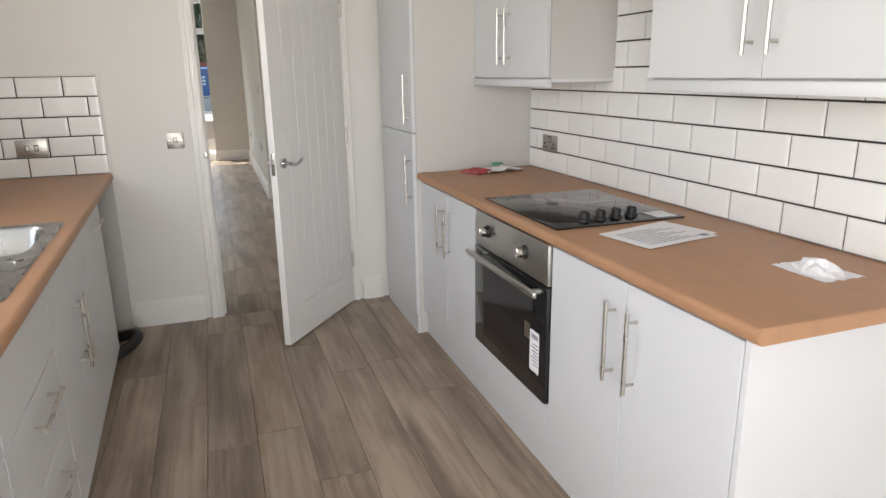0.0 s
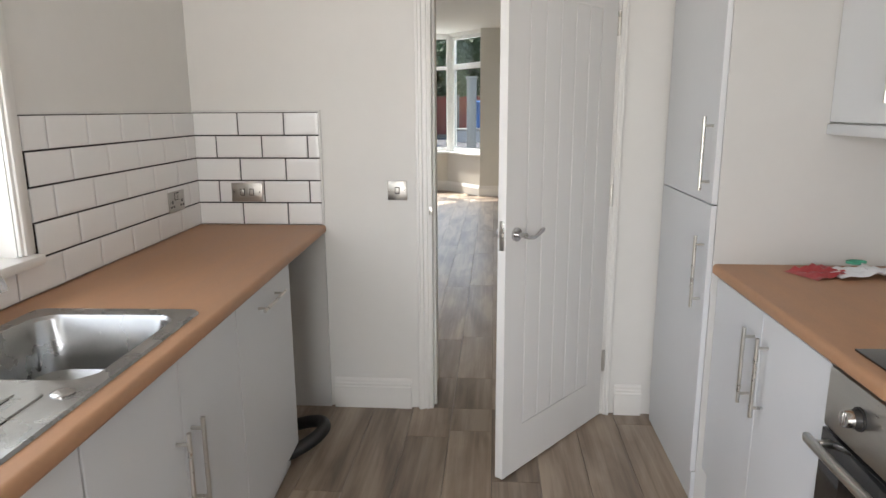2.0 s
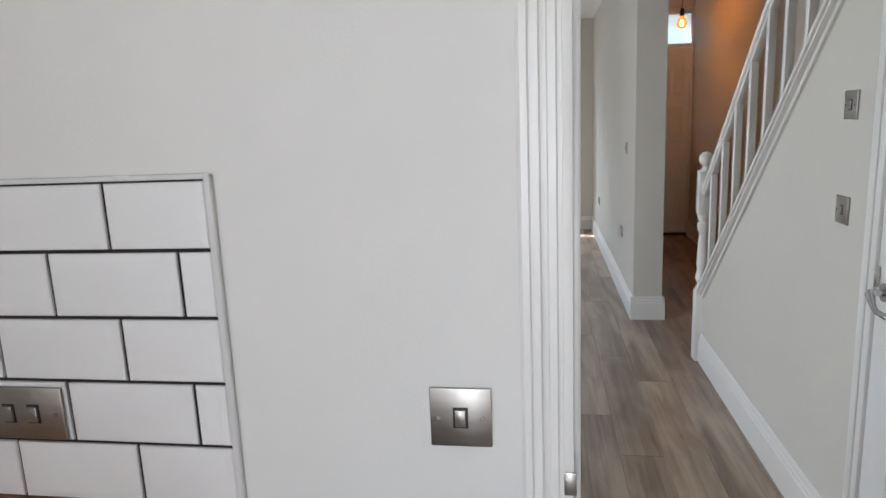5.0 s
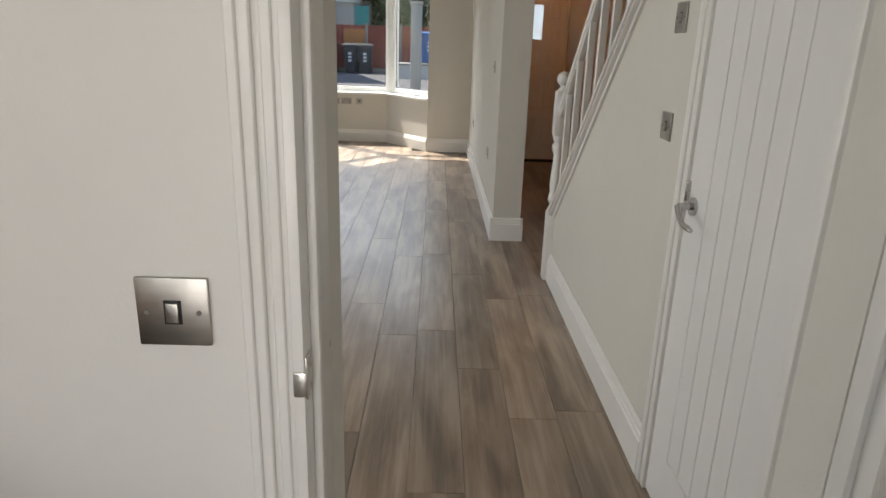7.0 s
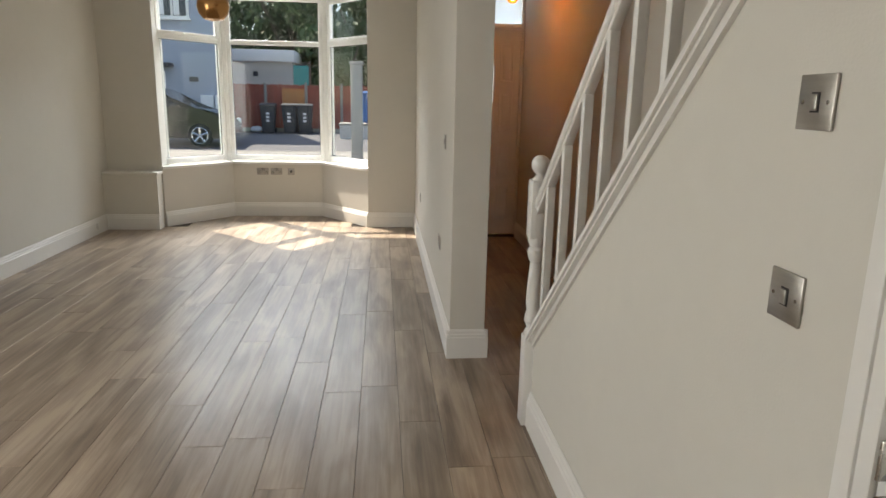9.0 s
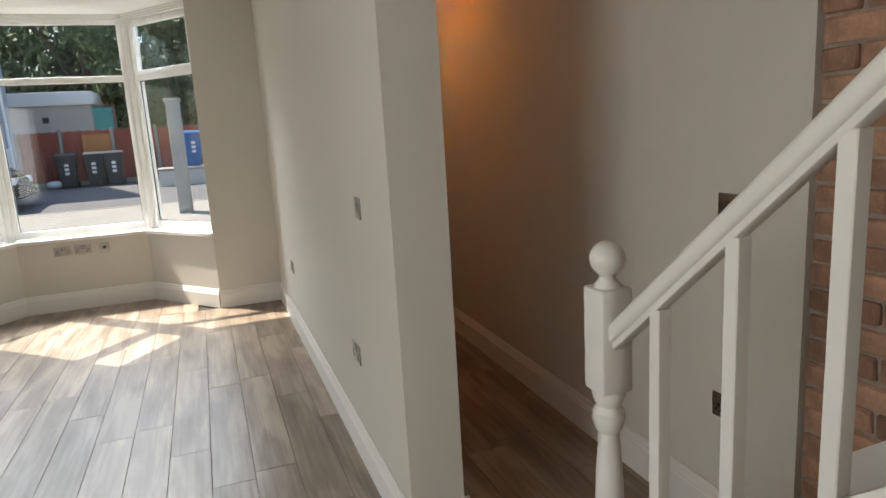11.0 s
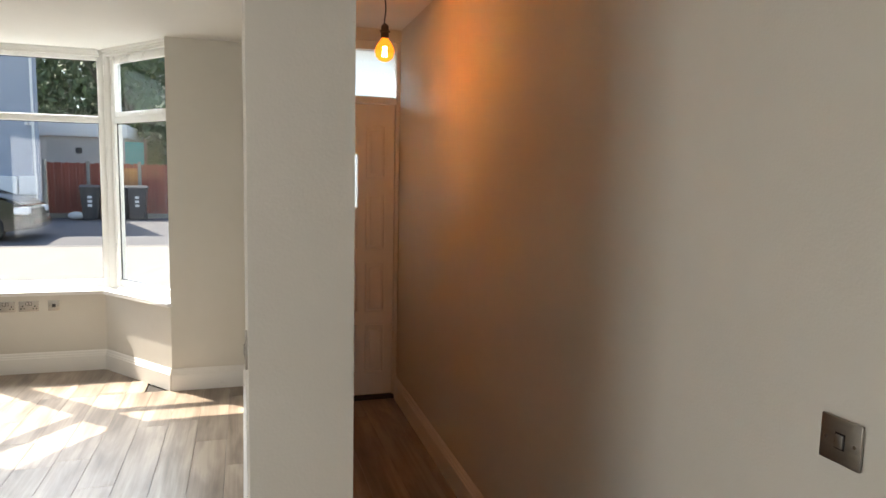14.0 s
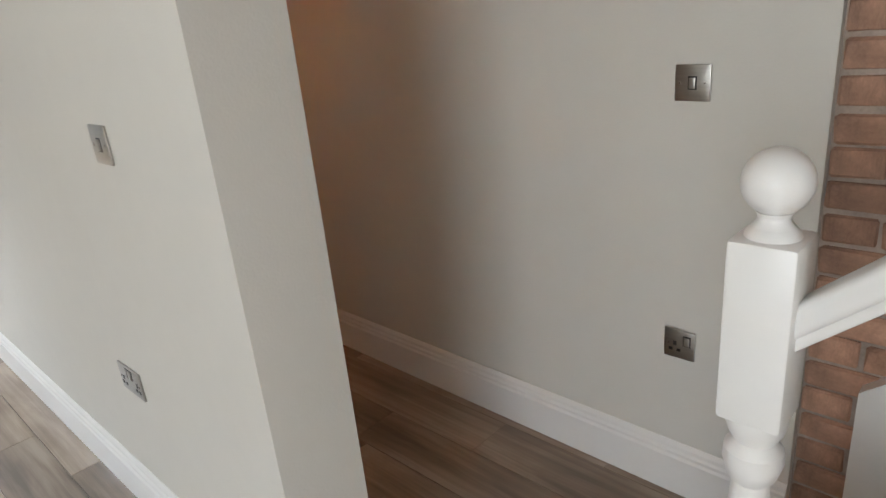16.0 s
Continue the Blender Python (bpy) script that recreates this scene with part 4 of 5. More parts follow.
# oven
ov = thing("built_in_oven", (2.4, -1.826, 0.28), "built-in electric oven with steel panel and black glass", "oven")
part("body", bx(RX + 0.015, 2.75, -2.148, -1.504, 0.29, 0.868), M["black"], ov)
part("control_panel", bx(RX - 0.012, RX + 0.014, -2.148, -1.504, 0.722, 0.866, bevel=0.003), M["steel"], ov, "brushed steel control panel")
dr = part("oven_door", bx(RX - 0.014, RX + 0.014, -2.148, -1.504, 0.288, 0.716, bevel=0.003), M["oven_glass"], ov, "black glass oven door")
b = bx(RX - 0.0155, RX - 0.0135, -2.05, -1.6, 0.34, 0.65)
part("window", b, M["black_glass"], dr)
b = bmesh.new()
box(b, RX - 0.062, RX - 0.046, -2.14, -1.512, 0.682, 0.706, 0.006)
for y in (-2.1, -1.55):
    box(b, RX - 0.05, RX - 0.012, y - 0.01, y + 0.01, 0.686, 0.702, 0.003)
part("handle", b, M["steel"], dr, "brushed steel oven handle")
for y in (-1.64, -1.975):
    b = bmesh.new()
    rod(b, (RX - 0.012, y, 0.8), (RX - 0.016, y, 0.8), 0.026, seg=24)
    k = part("knob", rod(b, (RX - 0.016, y, 0.8), (RX - 0.03, y, 0.8), 0.022, 0.02, seg=24), M["black"], ov)
    b = rod(bmesh.new(), (RX - 0.03, y, 0.8), (RX - 0.045, y, 0.8), 0.02, 0.0175, seg=24)
    box(b, RX - 0.05, RX - 0.044, y - 0.004, y + 0.004, 0.785, 0.815, 0.0015)
    part("knob_cap", b, M["chrome"], k, "chrome knob cap")
b = bx(RX - 0.0165, RX - 0.0158, -2.105, -2.035, 0.38, 0.535)
lab = part("energy_label", b, M["paper"], dr, "white paper energy label")
b = bmesh.new()
for k in range(7):
    box(b, RX - 0.0172, RX - 0.0166, -2.098, -2.062 + 0.006 * (k % 3), 0.405 + k * 0.013, 0.41 + k * 0.013)
box(b, RX - 0.0172, RX - 0.0166, -2.098, -2.05, 0.505, 0.522)
part("printed_bars", b, M["print"], lab)
b = bx(RX - 0.0165, RX - 0.0158, -2.03, -1.99, 0.49, 0.55)
part("sticker", b, M["plate"], dr)
fp = thing("filler_panel", (RX, -1.826, 0.13), "pale grey filler panel below the oven", "panel")
part("board", bx(RX, RX + 0.018, -2.148, -1.504, 0.137, 0.284, bevel=0.001, seg=1), M["cabinet"], fp)

# hob
hb = thing("ceramic_hob", (2.44, -1.83, 0.91), "black ceramic glass hob with four knobs", "hob")
part("glass", bx(2.19, 2.7, -2.14, -1.53, 0.9105, 0.9165, bevel=0.002), M["black_glass"], hb)
ring = material("printed_ring", (0.08, 0.08, 0.085), 0.2, vary=0.1, scale=30)
for x, y, r in ((2.32, -1.67, 0.09), (2.56, -1.67, 0.075), (2.34, -1.9, 0.075), (2.58, -1.9, 0.09)):
    b = bmesh.new()
    t = bmesh.new()
    seg = 40
    va = [t.verts.new((x + r * math.cos(2 * math.pi * k / seg), y + r * math.sin(2 * math.pi * k / seg), 0.9168)) for k in range(seg)]
    vb = [t.verts.new((x + (r - 0.004) * math.cos(2 * math.pi * k / seg), y + (r - 0.004) * math.sin(2 * math.pi * k / seg), 0.9168)) for k in range(seg)]
    for k in range(seg):
        t.faces.new((va[k], va[(k + 1) % seg], vb[(k + 1) % seg], vb[k]))
    merge(b, t)
    part("cooking_zone", b, ring, hb)
for k in range(4):
    x = 2.335 + 0.066 * k
    b = lathe(bmesh.new(), (x, -2.07 + 0.004 * k, 0.9165), [(0.023, 0), (0.023, 0.008), (0.018, 0.01), (0.0175, 0.03), (0.015, 0.032)], 20)
    box(b, x - 0.003, x + 0.003, -2.088 + 0.004 * k, -2.052 + 0.004 * k, 0.94, 0.952, 0.001)
    part("knob", b, M["black"], hb)
part("sticker", bx(2.60, 2.68, -2.12, -2.03, 0.9168, 0.9174), M["paper"], hb, "white paper sticker")

# wall cupboards
WX = 2.48


def wall_unit(y0, y1, label):
    u = thing("wall_unit", (2.65, (y0 + y1) / 2, 1.36), label, "wall cupboard", group="kitchen wall units")
    part("body", bx(WX + 0.02, 2.813, y0, y1, 1.385, 2.18), M["cabinet_side"], u)
    mid = (y0 + y1) / 2
    for a, b_, hy in ((y0 + 0.002, mid - 0.0015, mid - 0.04), (mid + 0.0015, y1 - 0.002, mid + 0.04)):
        d = door_front(u, WX, WX + 0.019, a, b_, 1.392, 2.178)
        bar_handle(d, (WX, hy, 1.45), (WX, hy, 1.70), (-1, 0, 0))
    b = bx(WX - 0.006, WX + 0.03, y0 - 0.002, y1 + 0.002, 1.352, 1.386, 0.004)
    box(b, WX + 0.03, 2.81, y0 - 0.001, y0 + 0.016, 1.372, 1.385)
    box(b, WX + 0.03, 2.81, y1 - 0.016, y1 + 0.001, 1.372, 1.385)
    part("light_pelmet", b, M["cabinet"], u)
    return u


wall_unit(-1.49, -0.704, "pale grey double-door wall cupboard beside the larder")
wall_unit(-3.1, -2.175, "pale grey double-door wall cupboard beside the hood")

# cooker hood
hd = thing("cooker_hood", (2.56, -1.83, 1.72), "stainless steel chimney cooker hood", "cooker hood")
b = bmesh.new()
H0, H1, HB = -2.13, -1.53, 1.735
lo = [(2.31, H0), (2.812, H0), (2.812, H1), (2.31, H1)]
hi = [(2.6, -1.93), (2.812, -1.93), (2.812, -1.73), (2.6, -1.73)]
v0 = [b.verts.new((x, y, HB)) for x, y in lo]
v1 = [b.verts.new((x, y, HB + 0.035)) for x, y in lo]
v2 = [b.verts.new((x, y, HB + 0.22)) for x, y in hi]
b.faces.new(v0)
b.faces.new(v2)
for p, q in ((v0, v1), (v1, v2)):
    for k in range(4):
        b.faces.new((p[k], p[(k + 1) % 4], q[(k + 1) % 4], q[k]))
can = part("canopy", b, M["steel"], hd)
part("chimney", bx(2.61, 2.812, -1.92, -1.74, HB + 0.21, KCEIL, bevel=0.002), M["steel"], hd)
for k in range(5):
    part("button", rod(bmesh.new(), (2.312, -1.89 + 0.03 * k, HB + 0.017), (2.304, -1.89 + 0.03 * k, HB + 0.017), 0.008, seg=14), M["chrome"], can)
part("grease_filter", bx(2.36, 2.76, H0 + 0.06, H1 - 0.06, HB - 0.004, HB - 0.001), M["plate"], hd)

# papers on the worktop
pp = thing("leaflet", (2.45, -2.31, 0.91), "white printed instruction sheets lying on the worktop", "paper")
for k, (rz, dx) in enumerate(((8, 0), (14, 0.012), (11, -0.008))):
    t = bx(-0.15, 0.15, -0.105, 0.105, 0, 0.0006)
    t.transform(pose(2.46 + dx, -2.31 + dx, 0.9108 + 0.0009 * k, 0, 0, rz))
    part("sheet", t, M["paper"], pp)
b = bmesh.new()
for k in range(11):
    t = bx(-0.115, 0.105 - 0.03 * (k % 4), -0.075 + k * 0.014, -0.0705 + k * 0.014, 0, 0.0002)
    t.transform(pose(2.452, -2.318, 0.9135, 0, 0, 11))
    merge(b, t)
t = bx(0.105, 0.135, -0.09, -0.065, 0, 0.0002)
t.transform(pose(2.452, -2.318, 0.9135, 0, 0, 11))
merge(b, t)
part("printed_lines", b, M["print"], pp)
rng = random.Random(11)
cp = thing("crumpled_paper", (2.59, -2.78, 0.91), "crumpled white paper scrap on the worktop", "paper")
b = bmesh.new()
N = 12
g = [[b.verts.new((2.59 + (i / N - 0.5) * 0.13 + rng.uniform(-.005, .005), -2.78 + (j / N - 0.5) * 0.17 + rng.uniform(-.005, .005), 0.9112 + max(0, 0.035 - ((i / N - .55) ** 2 + (j / N - .5) ** 2) * 0.22) * rng.uniform(0.2, 1.1))) for j in range(N + 1)] for i in range(N + 1)]
for i in range(N):
    for j in range(N):
        b.faces.new((g[i][j], g[i + 1][j], g[i + 1][j + 1], g[i][j + 1]))
part("sheet", b, M["paper"], cp, smooth=False)
pk = thing("packet", (2.5, -0.8, 0.91), "red and clear plastic packets with green ties", "packet")


def limp(bm, cx, cy, w, d, rz, z, lift):
    t = bmesh.new()
    n = 8
    q = [[t.verts.new(((i / n - .5) * w, (j / n - .5) * d, lift * (0.5 + 0.5 * math.sin(i * 1.9 + j * 1.3)) * math.sin(math.pi * i / n))) for j in range(n + 1)] for i in range(n + 1)]
    for i in range(n):
        for j in range(n):
            t.faces.new((q[i][j], q[i + 1][j], q[i + 1][j + 1], q[i][j + 1]))
    t.transform(pose(cx, cy, z, 0, 0, rz))
    merge(bm, t)
    return bm


part("red_bag", limp(bmesh.new(), 2.46, -0.82, 0.2, 0.13, 25, 0.912, 0.02), M["red"], pk, "red plastic bag")
part("clear_bag", limp(bmesh.new(), 2.58, -0.84, 0.24, 0.11, 10, 0.918, 0.018), M["paper"], pk, "pale plastic bag")
part("tie", sweep(bmesh.new(), [(2.57 + 0.03 * math.cos(a), -0.8 + 0.02 * math.sin(a), 0.945) for a in (0, 0.8, 1.6, 2.4, 3.2, 4, 4.8)], 0.005, 8), M["green"], pk, "green tie")

# left-hand run
KL = KITCHEN_LEFT
LX = 0.575
du = thing("appliance_unit", (0.3, -0.88, 0), "pale grey appliance door with horizontal bar handle", "kitchen unit", group="kitchen base units", within=KL)
part("body", bx(0.02, LX - 0.02, -1.17, -0.585, 0.09, 0.87), M["cabinet_side"], du)
d = door_front(du, LX - 0.019, LX, -1.172, -0.582, 0.1, 0.862)
bar_handle(d, (LX, -1.0, 0.795), (LX, -0.75, 0.795), (1, 0, 0))
su = thing("sink_unit", (0.3, -1.58, 0), "pale grey double-door sink unit", "kitchen unit", group="kitchen base units", within=KL)
part("body", bx(0.02, LX - 0.02, -1.975, -1.178, 0.09, 0.7), M["cabinet_side"], su)
for a, b_, hy in ((-1.975, -1.579, -1.62), (-1.576, -1.178, -1.535)):
    d = door_front(su, LX - 0.019, LX, a, b_, 0.1, 0.862)
    bar_handle(d, (LX, hy, 0.44), (LX, hy, 0.69), (1, 0, 0))
for y0, y1 in ((-2.58, -1.98), (-3.18, -2.585)):
    dw = thing("drawer_unit", (0.3, (y0 + y1) / 2, 0), "pale grey drawer unit with bar handles", "kitchen unit", group="kitchen base units", within=KL)
    part("body", bx(0.02, LX - 0.02, y0, y1, 0.09, 0.7), M["cabinet_side"], dw)
    for z0, z1, hz in ((0.1, 0.43, 0.36), (0.434, 0.66, 0.595), (0.664, 0.862, 0.8)):
        d = part("drawer_front", bx(LX - 0.019, LX, y0 + 0.002, y1 - 0.002, z0, z1, bevel=0.0015, seg=1), M["cabinet"], dw)
        if hz < 0.7:
            bar_handle(d, (LX, -2.36 if y0 > -2.6 else -2.96, hz), (LX, -2.12 if y0 > -2.6 else -2.72, hz), (1, 0, 0))
pl = thing("plinth", (LX - 0.04, -1.9, 0), "pale grey kickboard under the sink units", "plinth", within=KL)
part("board", bx(LX - 0.055, LX - 0.037, -3.18, -0.582, 0.0, 0.098), M["cabinet"], pl)
SX0, SX1, SY0, SY1 = 0.1, 0.555, -2.3, -1.36
BX_0, BX_1, BY_0, BY_1 = 0.14, 0.515, -1.83, -1.41
wt = thing("worktop", (0.3, -1.7, 0.87), "beech-effect laminate worktop with inset sink", "worktop", within=KL)
b = prism(bmesh.new(), worktop_profile(0.605, 0.53, 0.872, 0.91, 1), "y", -3.25, -0.006)
box(b, 0.002, 0.53, -1.39, -0.006, 0.872, 0.91)
box(b, 0.002, 0.53, -3.25, -1.84, 0.872, 0.91)
box(b, 0.002, 0.13, -1.84, -1.39, 0.872, 0.91)
part("top", b, M["worktop"], wt)


def rounded(x0, x1, y0, y1, r, n=6):
    pts = []
    for cx, cy, a0 in ((x1 - r, y1 - r, 0), (x0 + r, y1 - r, 90), (x0 + r, y0 + r, 180), (x1 - r, y0 + r, 270)):
        for k in range(n + 1):
            a = radians(a0 + 90 * k / n)
            pts.append((cx + r * math.cos(a), cy + r * math.sin(a)))
    return pts


sk = thing("sink", (0.33, -1.83, 0.91), "stainless steel inset sink with drainer", "sink", within=KL)
b = bmesh.new()
levels = [(rounded(SX0, SX1, SY0, SY1, 0.03), 0.9108), (rounded(SX0 + 0.004, SX1 - 0.004, SY0 + 0.004, SY1 - 0.004, 0.03), 0.917), (rounded(SX0 + 0.014, SX1 - 0.014, SY0 + 0.014, SY1 - 0.014, 0.03), 0.915)]
loops = [[b.verts.new((x, y, z)) for x, y in pts] for pts, z in levels]
bowl = [(rounded(BX_0, BX_1, BY_0, BY_1, 0.06), 0.9145), (rounded(BX_0 + 0.006, BX_1 - 0.006, BY_0 + 0.006, BY_1 - 0.006, 0.06), 0.906), (rounded(BX_0 + 0.02, BX_1 - 0.02, BY_0 + 0.02, BY_1 - 0.02, 0.07), 0.77), (rounded(BX_0 + 0.05, BX_1 - 0.05, BY_0 + 0.05, BY_1 - 0.05, 0.06), 0.75), (rounded(BX_0 + 0.15, BX_1 - 0.15, BY_0 + 0.15, BY_1 - 0.15, 0.03), 0.748)]
bl = [[b.verts.new((x, y, z)) for x, y in pts] for pts, z in bowl]
n = len(loops[0])
for ls in (loops, bl):
    for p, q in zip(ls, ls[1:]):
        for k in range(n):
            b.faces.new((p[k], p[(k + 1) % n], q[(k + 1) % n], q[k]))
b.faces.new(bl[-1])
edge_loops = []
for ring_ in (loops[-1], bl[0]):
    for k in range(n):
        e = b.edges.get((ring_[k], ring_[(k + 1) % n]))
        edge_loops.append(e)
bmesh.ops.bridge_loops(b, edges=edge_loops)
part("bowl", b, M["sink"], sk)
b = bmesh.new()
for k in range(6):
    x = 0.19 + 0.055 * k
    box(b, x - 0.004, x + 0.004, SY0 + 0.06, -1.9, 0.9135, 0.9178, 0.002, 1)
part("drainer_ribs", b, M["sink"], sk)
part("waste", lathe(bmesh.new(), (0.33, -1.62, 0.749), [(0.04, 0), (0.042, 0.003), (0.03, 0.004), (0.028, 0.001)], 24), M["chrome"], sk)
b = lathe(bmesh.new(), (0.5, -1.89, 0.914), [(0.022, 0), (0.022, 0.003), (0.015, 0.006), (0.004, 0.006)], 20)
part("overflow_cap", b, M["chrome"], sk)
tp = thing("mixer_tap", (0.125, -1.87, 0.915), "chrome mixer tap with swan spout", "tap", within=KL)
b = lathe(bmesh.new(), (0.125, -1.87, 0.915), [(0.026, 0), (0.026, 0.006), (0.02, 0.012), (0.02, 0.08), (0.016, 0.09)], 20)
part("body", b, M["chrome"], tp)
b = sweep(bmesh.new(), [(0.125 + 0.16 * s, -1.87 + 0.13 * s, 0.99 + 0.115 * math.sin(s * 1.75)) for s in (0, 0.15, 0.3, 0.45, 0.6, 0.75, 0.9, 1.0)] + [(0.29, -1.735, 1.085), (0.293, -1.733, 1.07)], [0.012] * 8 + [0.0125, 0.0125], 14)
part("spout", b, M["chrome"], tp)
for s in (-1, 1):
    b = rod(bmesh.new(), (0.125, -1.87 + s * 0.02, 0.965), (0.125, -1.87 + s * 0.06, 0.975), 0.014, seg=14)
    box(b, 0.118, 0.132, -1.87 + s * 0.075 - 0.02, -1.87 + s * 0.075 + 0.02, 0.97, 0.98, 0.003)
    part("tap_lever", b, M["chrome"], tp)
hs = thing("waste_hose", (0.5, -0.5, 0), "black ribbed waste hose looping out onto the floor", "hose")
b = sweep(bmesh.new(), [(0.5 + 0.17 * math.cos(radians(115 - 10 * k)), -0.43 + 0.15 * math.sin(radians(115 - 10 * k)), 0.03 + 0.065 * max(0, math.cos(radians(115 - 10 * k)))) for k in range(24)], 0.028, 14)
part("tube", b, M["hose"], hs)

# kitchen window
kw = thing("window_5", (-0.1, (KW0 + KW1) / 2, KWZ0), "white uPVC kitchen window with moulded board", "window", kind="structure", within=KL)
part("window_sill", bx(-0.2, 0.045, KW1 - 0.02, KW0 + 0.06, KWZ0 - 0.03, KWZ0, bevel=0.008), M["gloss"], kw)
for a, b_, z0, z1 in ((KW0 - 0.06, KW0 - 0.001, KWZ0, KWZ1), (KW1 + 0.001, KW1 + 0.06, KWZ0, KWZ1), (KW1 + 0.06, KW0 - 0.06, KWZ0, KWZ0 + 0.06), (KW1 + 0.06, KW0 - 0.06, KWZ1 - 0.06, KWZ1)):
    part("window_frame", bx(-0.16, -0.09, a, b_, z0, z1, bevel=0.006), M["upvc"], kw)
b = bmesh.new()
for s, t in ((0, 0.055), (0.012, 0.03)):
    box(b, 0.0005, 0.012 + s * 0.6, KW0 + 0.002 + s, KW0 + t + 0.01, KWZ0 + 0.001, KWZ1 + t, 0.003)
part("architrave", b, M["gloss"], kw)
p = part("pane", bx(-0.128, -0.122, KW1 + 0.06, KW0 - 0.06, KWZ0 + 0.06, KWZ1 - 0.06), M["glass"], kw)
p.visible_shadow = False

# ---- sockets and switches ----


def plate(name, w, h, label, place, fittings):
    """Metal plate in the xz plane facing -y, centre at the origin, then set at its place."""
    r = thing(name, (0, 0, 0), label, "socket" if "socket" in name else "switch")
    pt = part("plate", bx(-w / 2, w / 2, -0.006, 0.0, -h / 2, h / 2, bevel=0.002), M["plate"], r)
    for sx in (-1, 1):
        part("screw", rod(bmesh.new(), (sx * (w / 2 - 0.013), -0.006, 0), (sx * (w / 2 - 0.013), -0.0072, 0), 0.0035, seg=10), M["chrome"], pt)
    for kind, x, z in fittings:
        if kind == "rocker":
            part("rocker_surround", bx(x - 0.011, x + 0.011, -0.0068, -0.0058, z - 0.016, z + 0.016, bevel=0.0005, seg=1), M["black"], pt)
            part("rocker", bx(x - 0.008, x + 0.008, -0.0105, -0.006, z - 0.013, z + 0.013, bevel=0.0015), M["plate"], pt)
        elif kind == "pins":
            b = bx(x - 0.005, x + 0.005, -0.0072, -0.0058, z + 0.003, z + 0.016)
            box(b, x - 0.017, x - 0.006, -0.0072, -0.0058, z - 0.014, z - 0.005)
            box(b, x + 0.006, x + 0.017, -0.0072, -0.0058, z - 0.014, z - 0.005)
            part("pin_holes", b, M["black"], pt)
        elif kind == "square":
            part("outlet", bx(x - 0.014, x + 0.014, -0.0075, -0.0058, z - 0.014, z + 0.014, bevel=0.001, seg=1), M["black"], pt)
    r.matrix_world = place
    return r


ONE = [("rocker", 0, 0)]
TWO = [("rocker", -0.022, 0), ("rocker", 0.022, 0)]
DOUBLE = [("pins", -0.045, -0.01), ("pins", 0.045, -0.01), ("rocker", -0.012, 0.022), ("rocker", 0.012, 0.022)]
SINGLE = [("pins", -0.012, -0.008), ("rocker", 0.022, 0.014)]
EAST, WEST = 90, -90     # facing +x, facing -x
plate("light_switch", 0.09, 0.09, "brushed steel rocker switch on the kitchen wall", pose(0.948, -0.0005, 1.075), ONE)
plate("light_switch", 0.148, 0.088, "brushed steel double rocker switch on the tiles", pose(0.243, -0.0125, 1.066), TWO)
plate("wall_socket", 0.148, 0.088, "brushed steel double socket on the tiles", KL @ pose(0.0125, -0.272, 1.057, 0, 0, 90), DOUBLE)
plate("wall_socket", 0.148, 0.088, "brushed steel double socket above the worktop", pose(2.815 - 0.0135, -0.95, 1.055, 0, 0, -90), DOUBLE)
plate("light_switch", 0.088, 0.088, "brushed steel switch on the stair wall", pose(XS - 0.0005, 1.335, 1.172, 0, 0, -90), ONE)
plate("light_switch", 0.088, 0.088, "brushed steel switch high on the stair wall", pose(XS - 0.0005, 1.326, 1.497, 0, 0, -90), ONE)
plate("light_switch", 0.088, 0.088, "brushed steel switch on the partition wall", pose(1.7105, 4.42, 1.241, 0, 0, -90), ONE)
plate("wall_socket", 0.148, 0.088, "brushed steel double socket low on the partition", pose(1.7105, 4.695, 0.54, 0, 0, -90), DOUBLE)
plate("wall_socket", 0.148, 0.088, "brushed steel double socket by the bay", pose(1.7105, 6.95, 0.52, 0, 0, -90), DOUBLE)
plate("light_switch", 0.088, 0.088, "brushed steel switch on the hall wall", pose(XP - 0.0005, 3.553, 1.228, 0, 0, -90), ONE)
plate("wall_socket", 0.088, 0.088, "brushed steel single socket on the hall wall", pose(XP - 0.0005, 3.56, 0.508, 0, 0, -90), SINGLE)
plate("wall_socket", 0.148, 0.088, "brushed steel double socket under the bay window", pose(-0.19, YB - 0.0005, 0.573), DOUBLE)
plate("wall_socket", 0.148, 0.088, "brushed steel double socket under the bay window", pose(-0.02, YB - 0.0005, 0.573), DOUBLE)
plate("aerial_socket", 0.088, 0.088, "brushed steel aerial outlet under the bay window", pose(0.165, YB - 0.0005, 0.573), [("square", 0, 0)])

# ---- wall tiles ----
TW, TH, TG = 0.2095, 0.0975, 0.006


def tile_mesh(w, h, t=0.008):
    bm = bmesh.new()
    c, e = 0.0025, 0.012
    lv = [(0, 0.0), (0, t - 0.003), (0.0015, t - 0.0012), (e, t)]
    rings = []
    for i, y in lv:
        i = min(i, w * 0.3, h * 0.3)
        rings.append([bm.verts.new(p) for p in ((i, -y, i), (w - i, -y, i), (w - i, -y, h - i), (i, -y, h - i))])
    for p, q in zip(rings, rings[1:]):
        for k in range(4):
            bm.faces.new((p[k], p[(k + 1) % 4], q[(k + 1) % 4], q[k]))
    bm.faces.new(rings[-1])
    return finish(bm, M["tile"], False)


TILES = {}


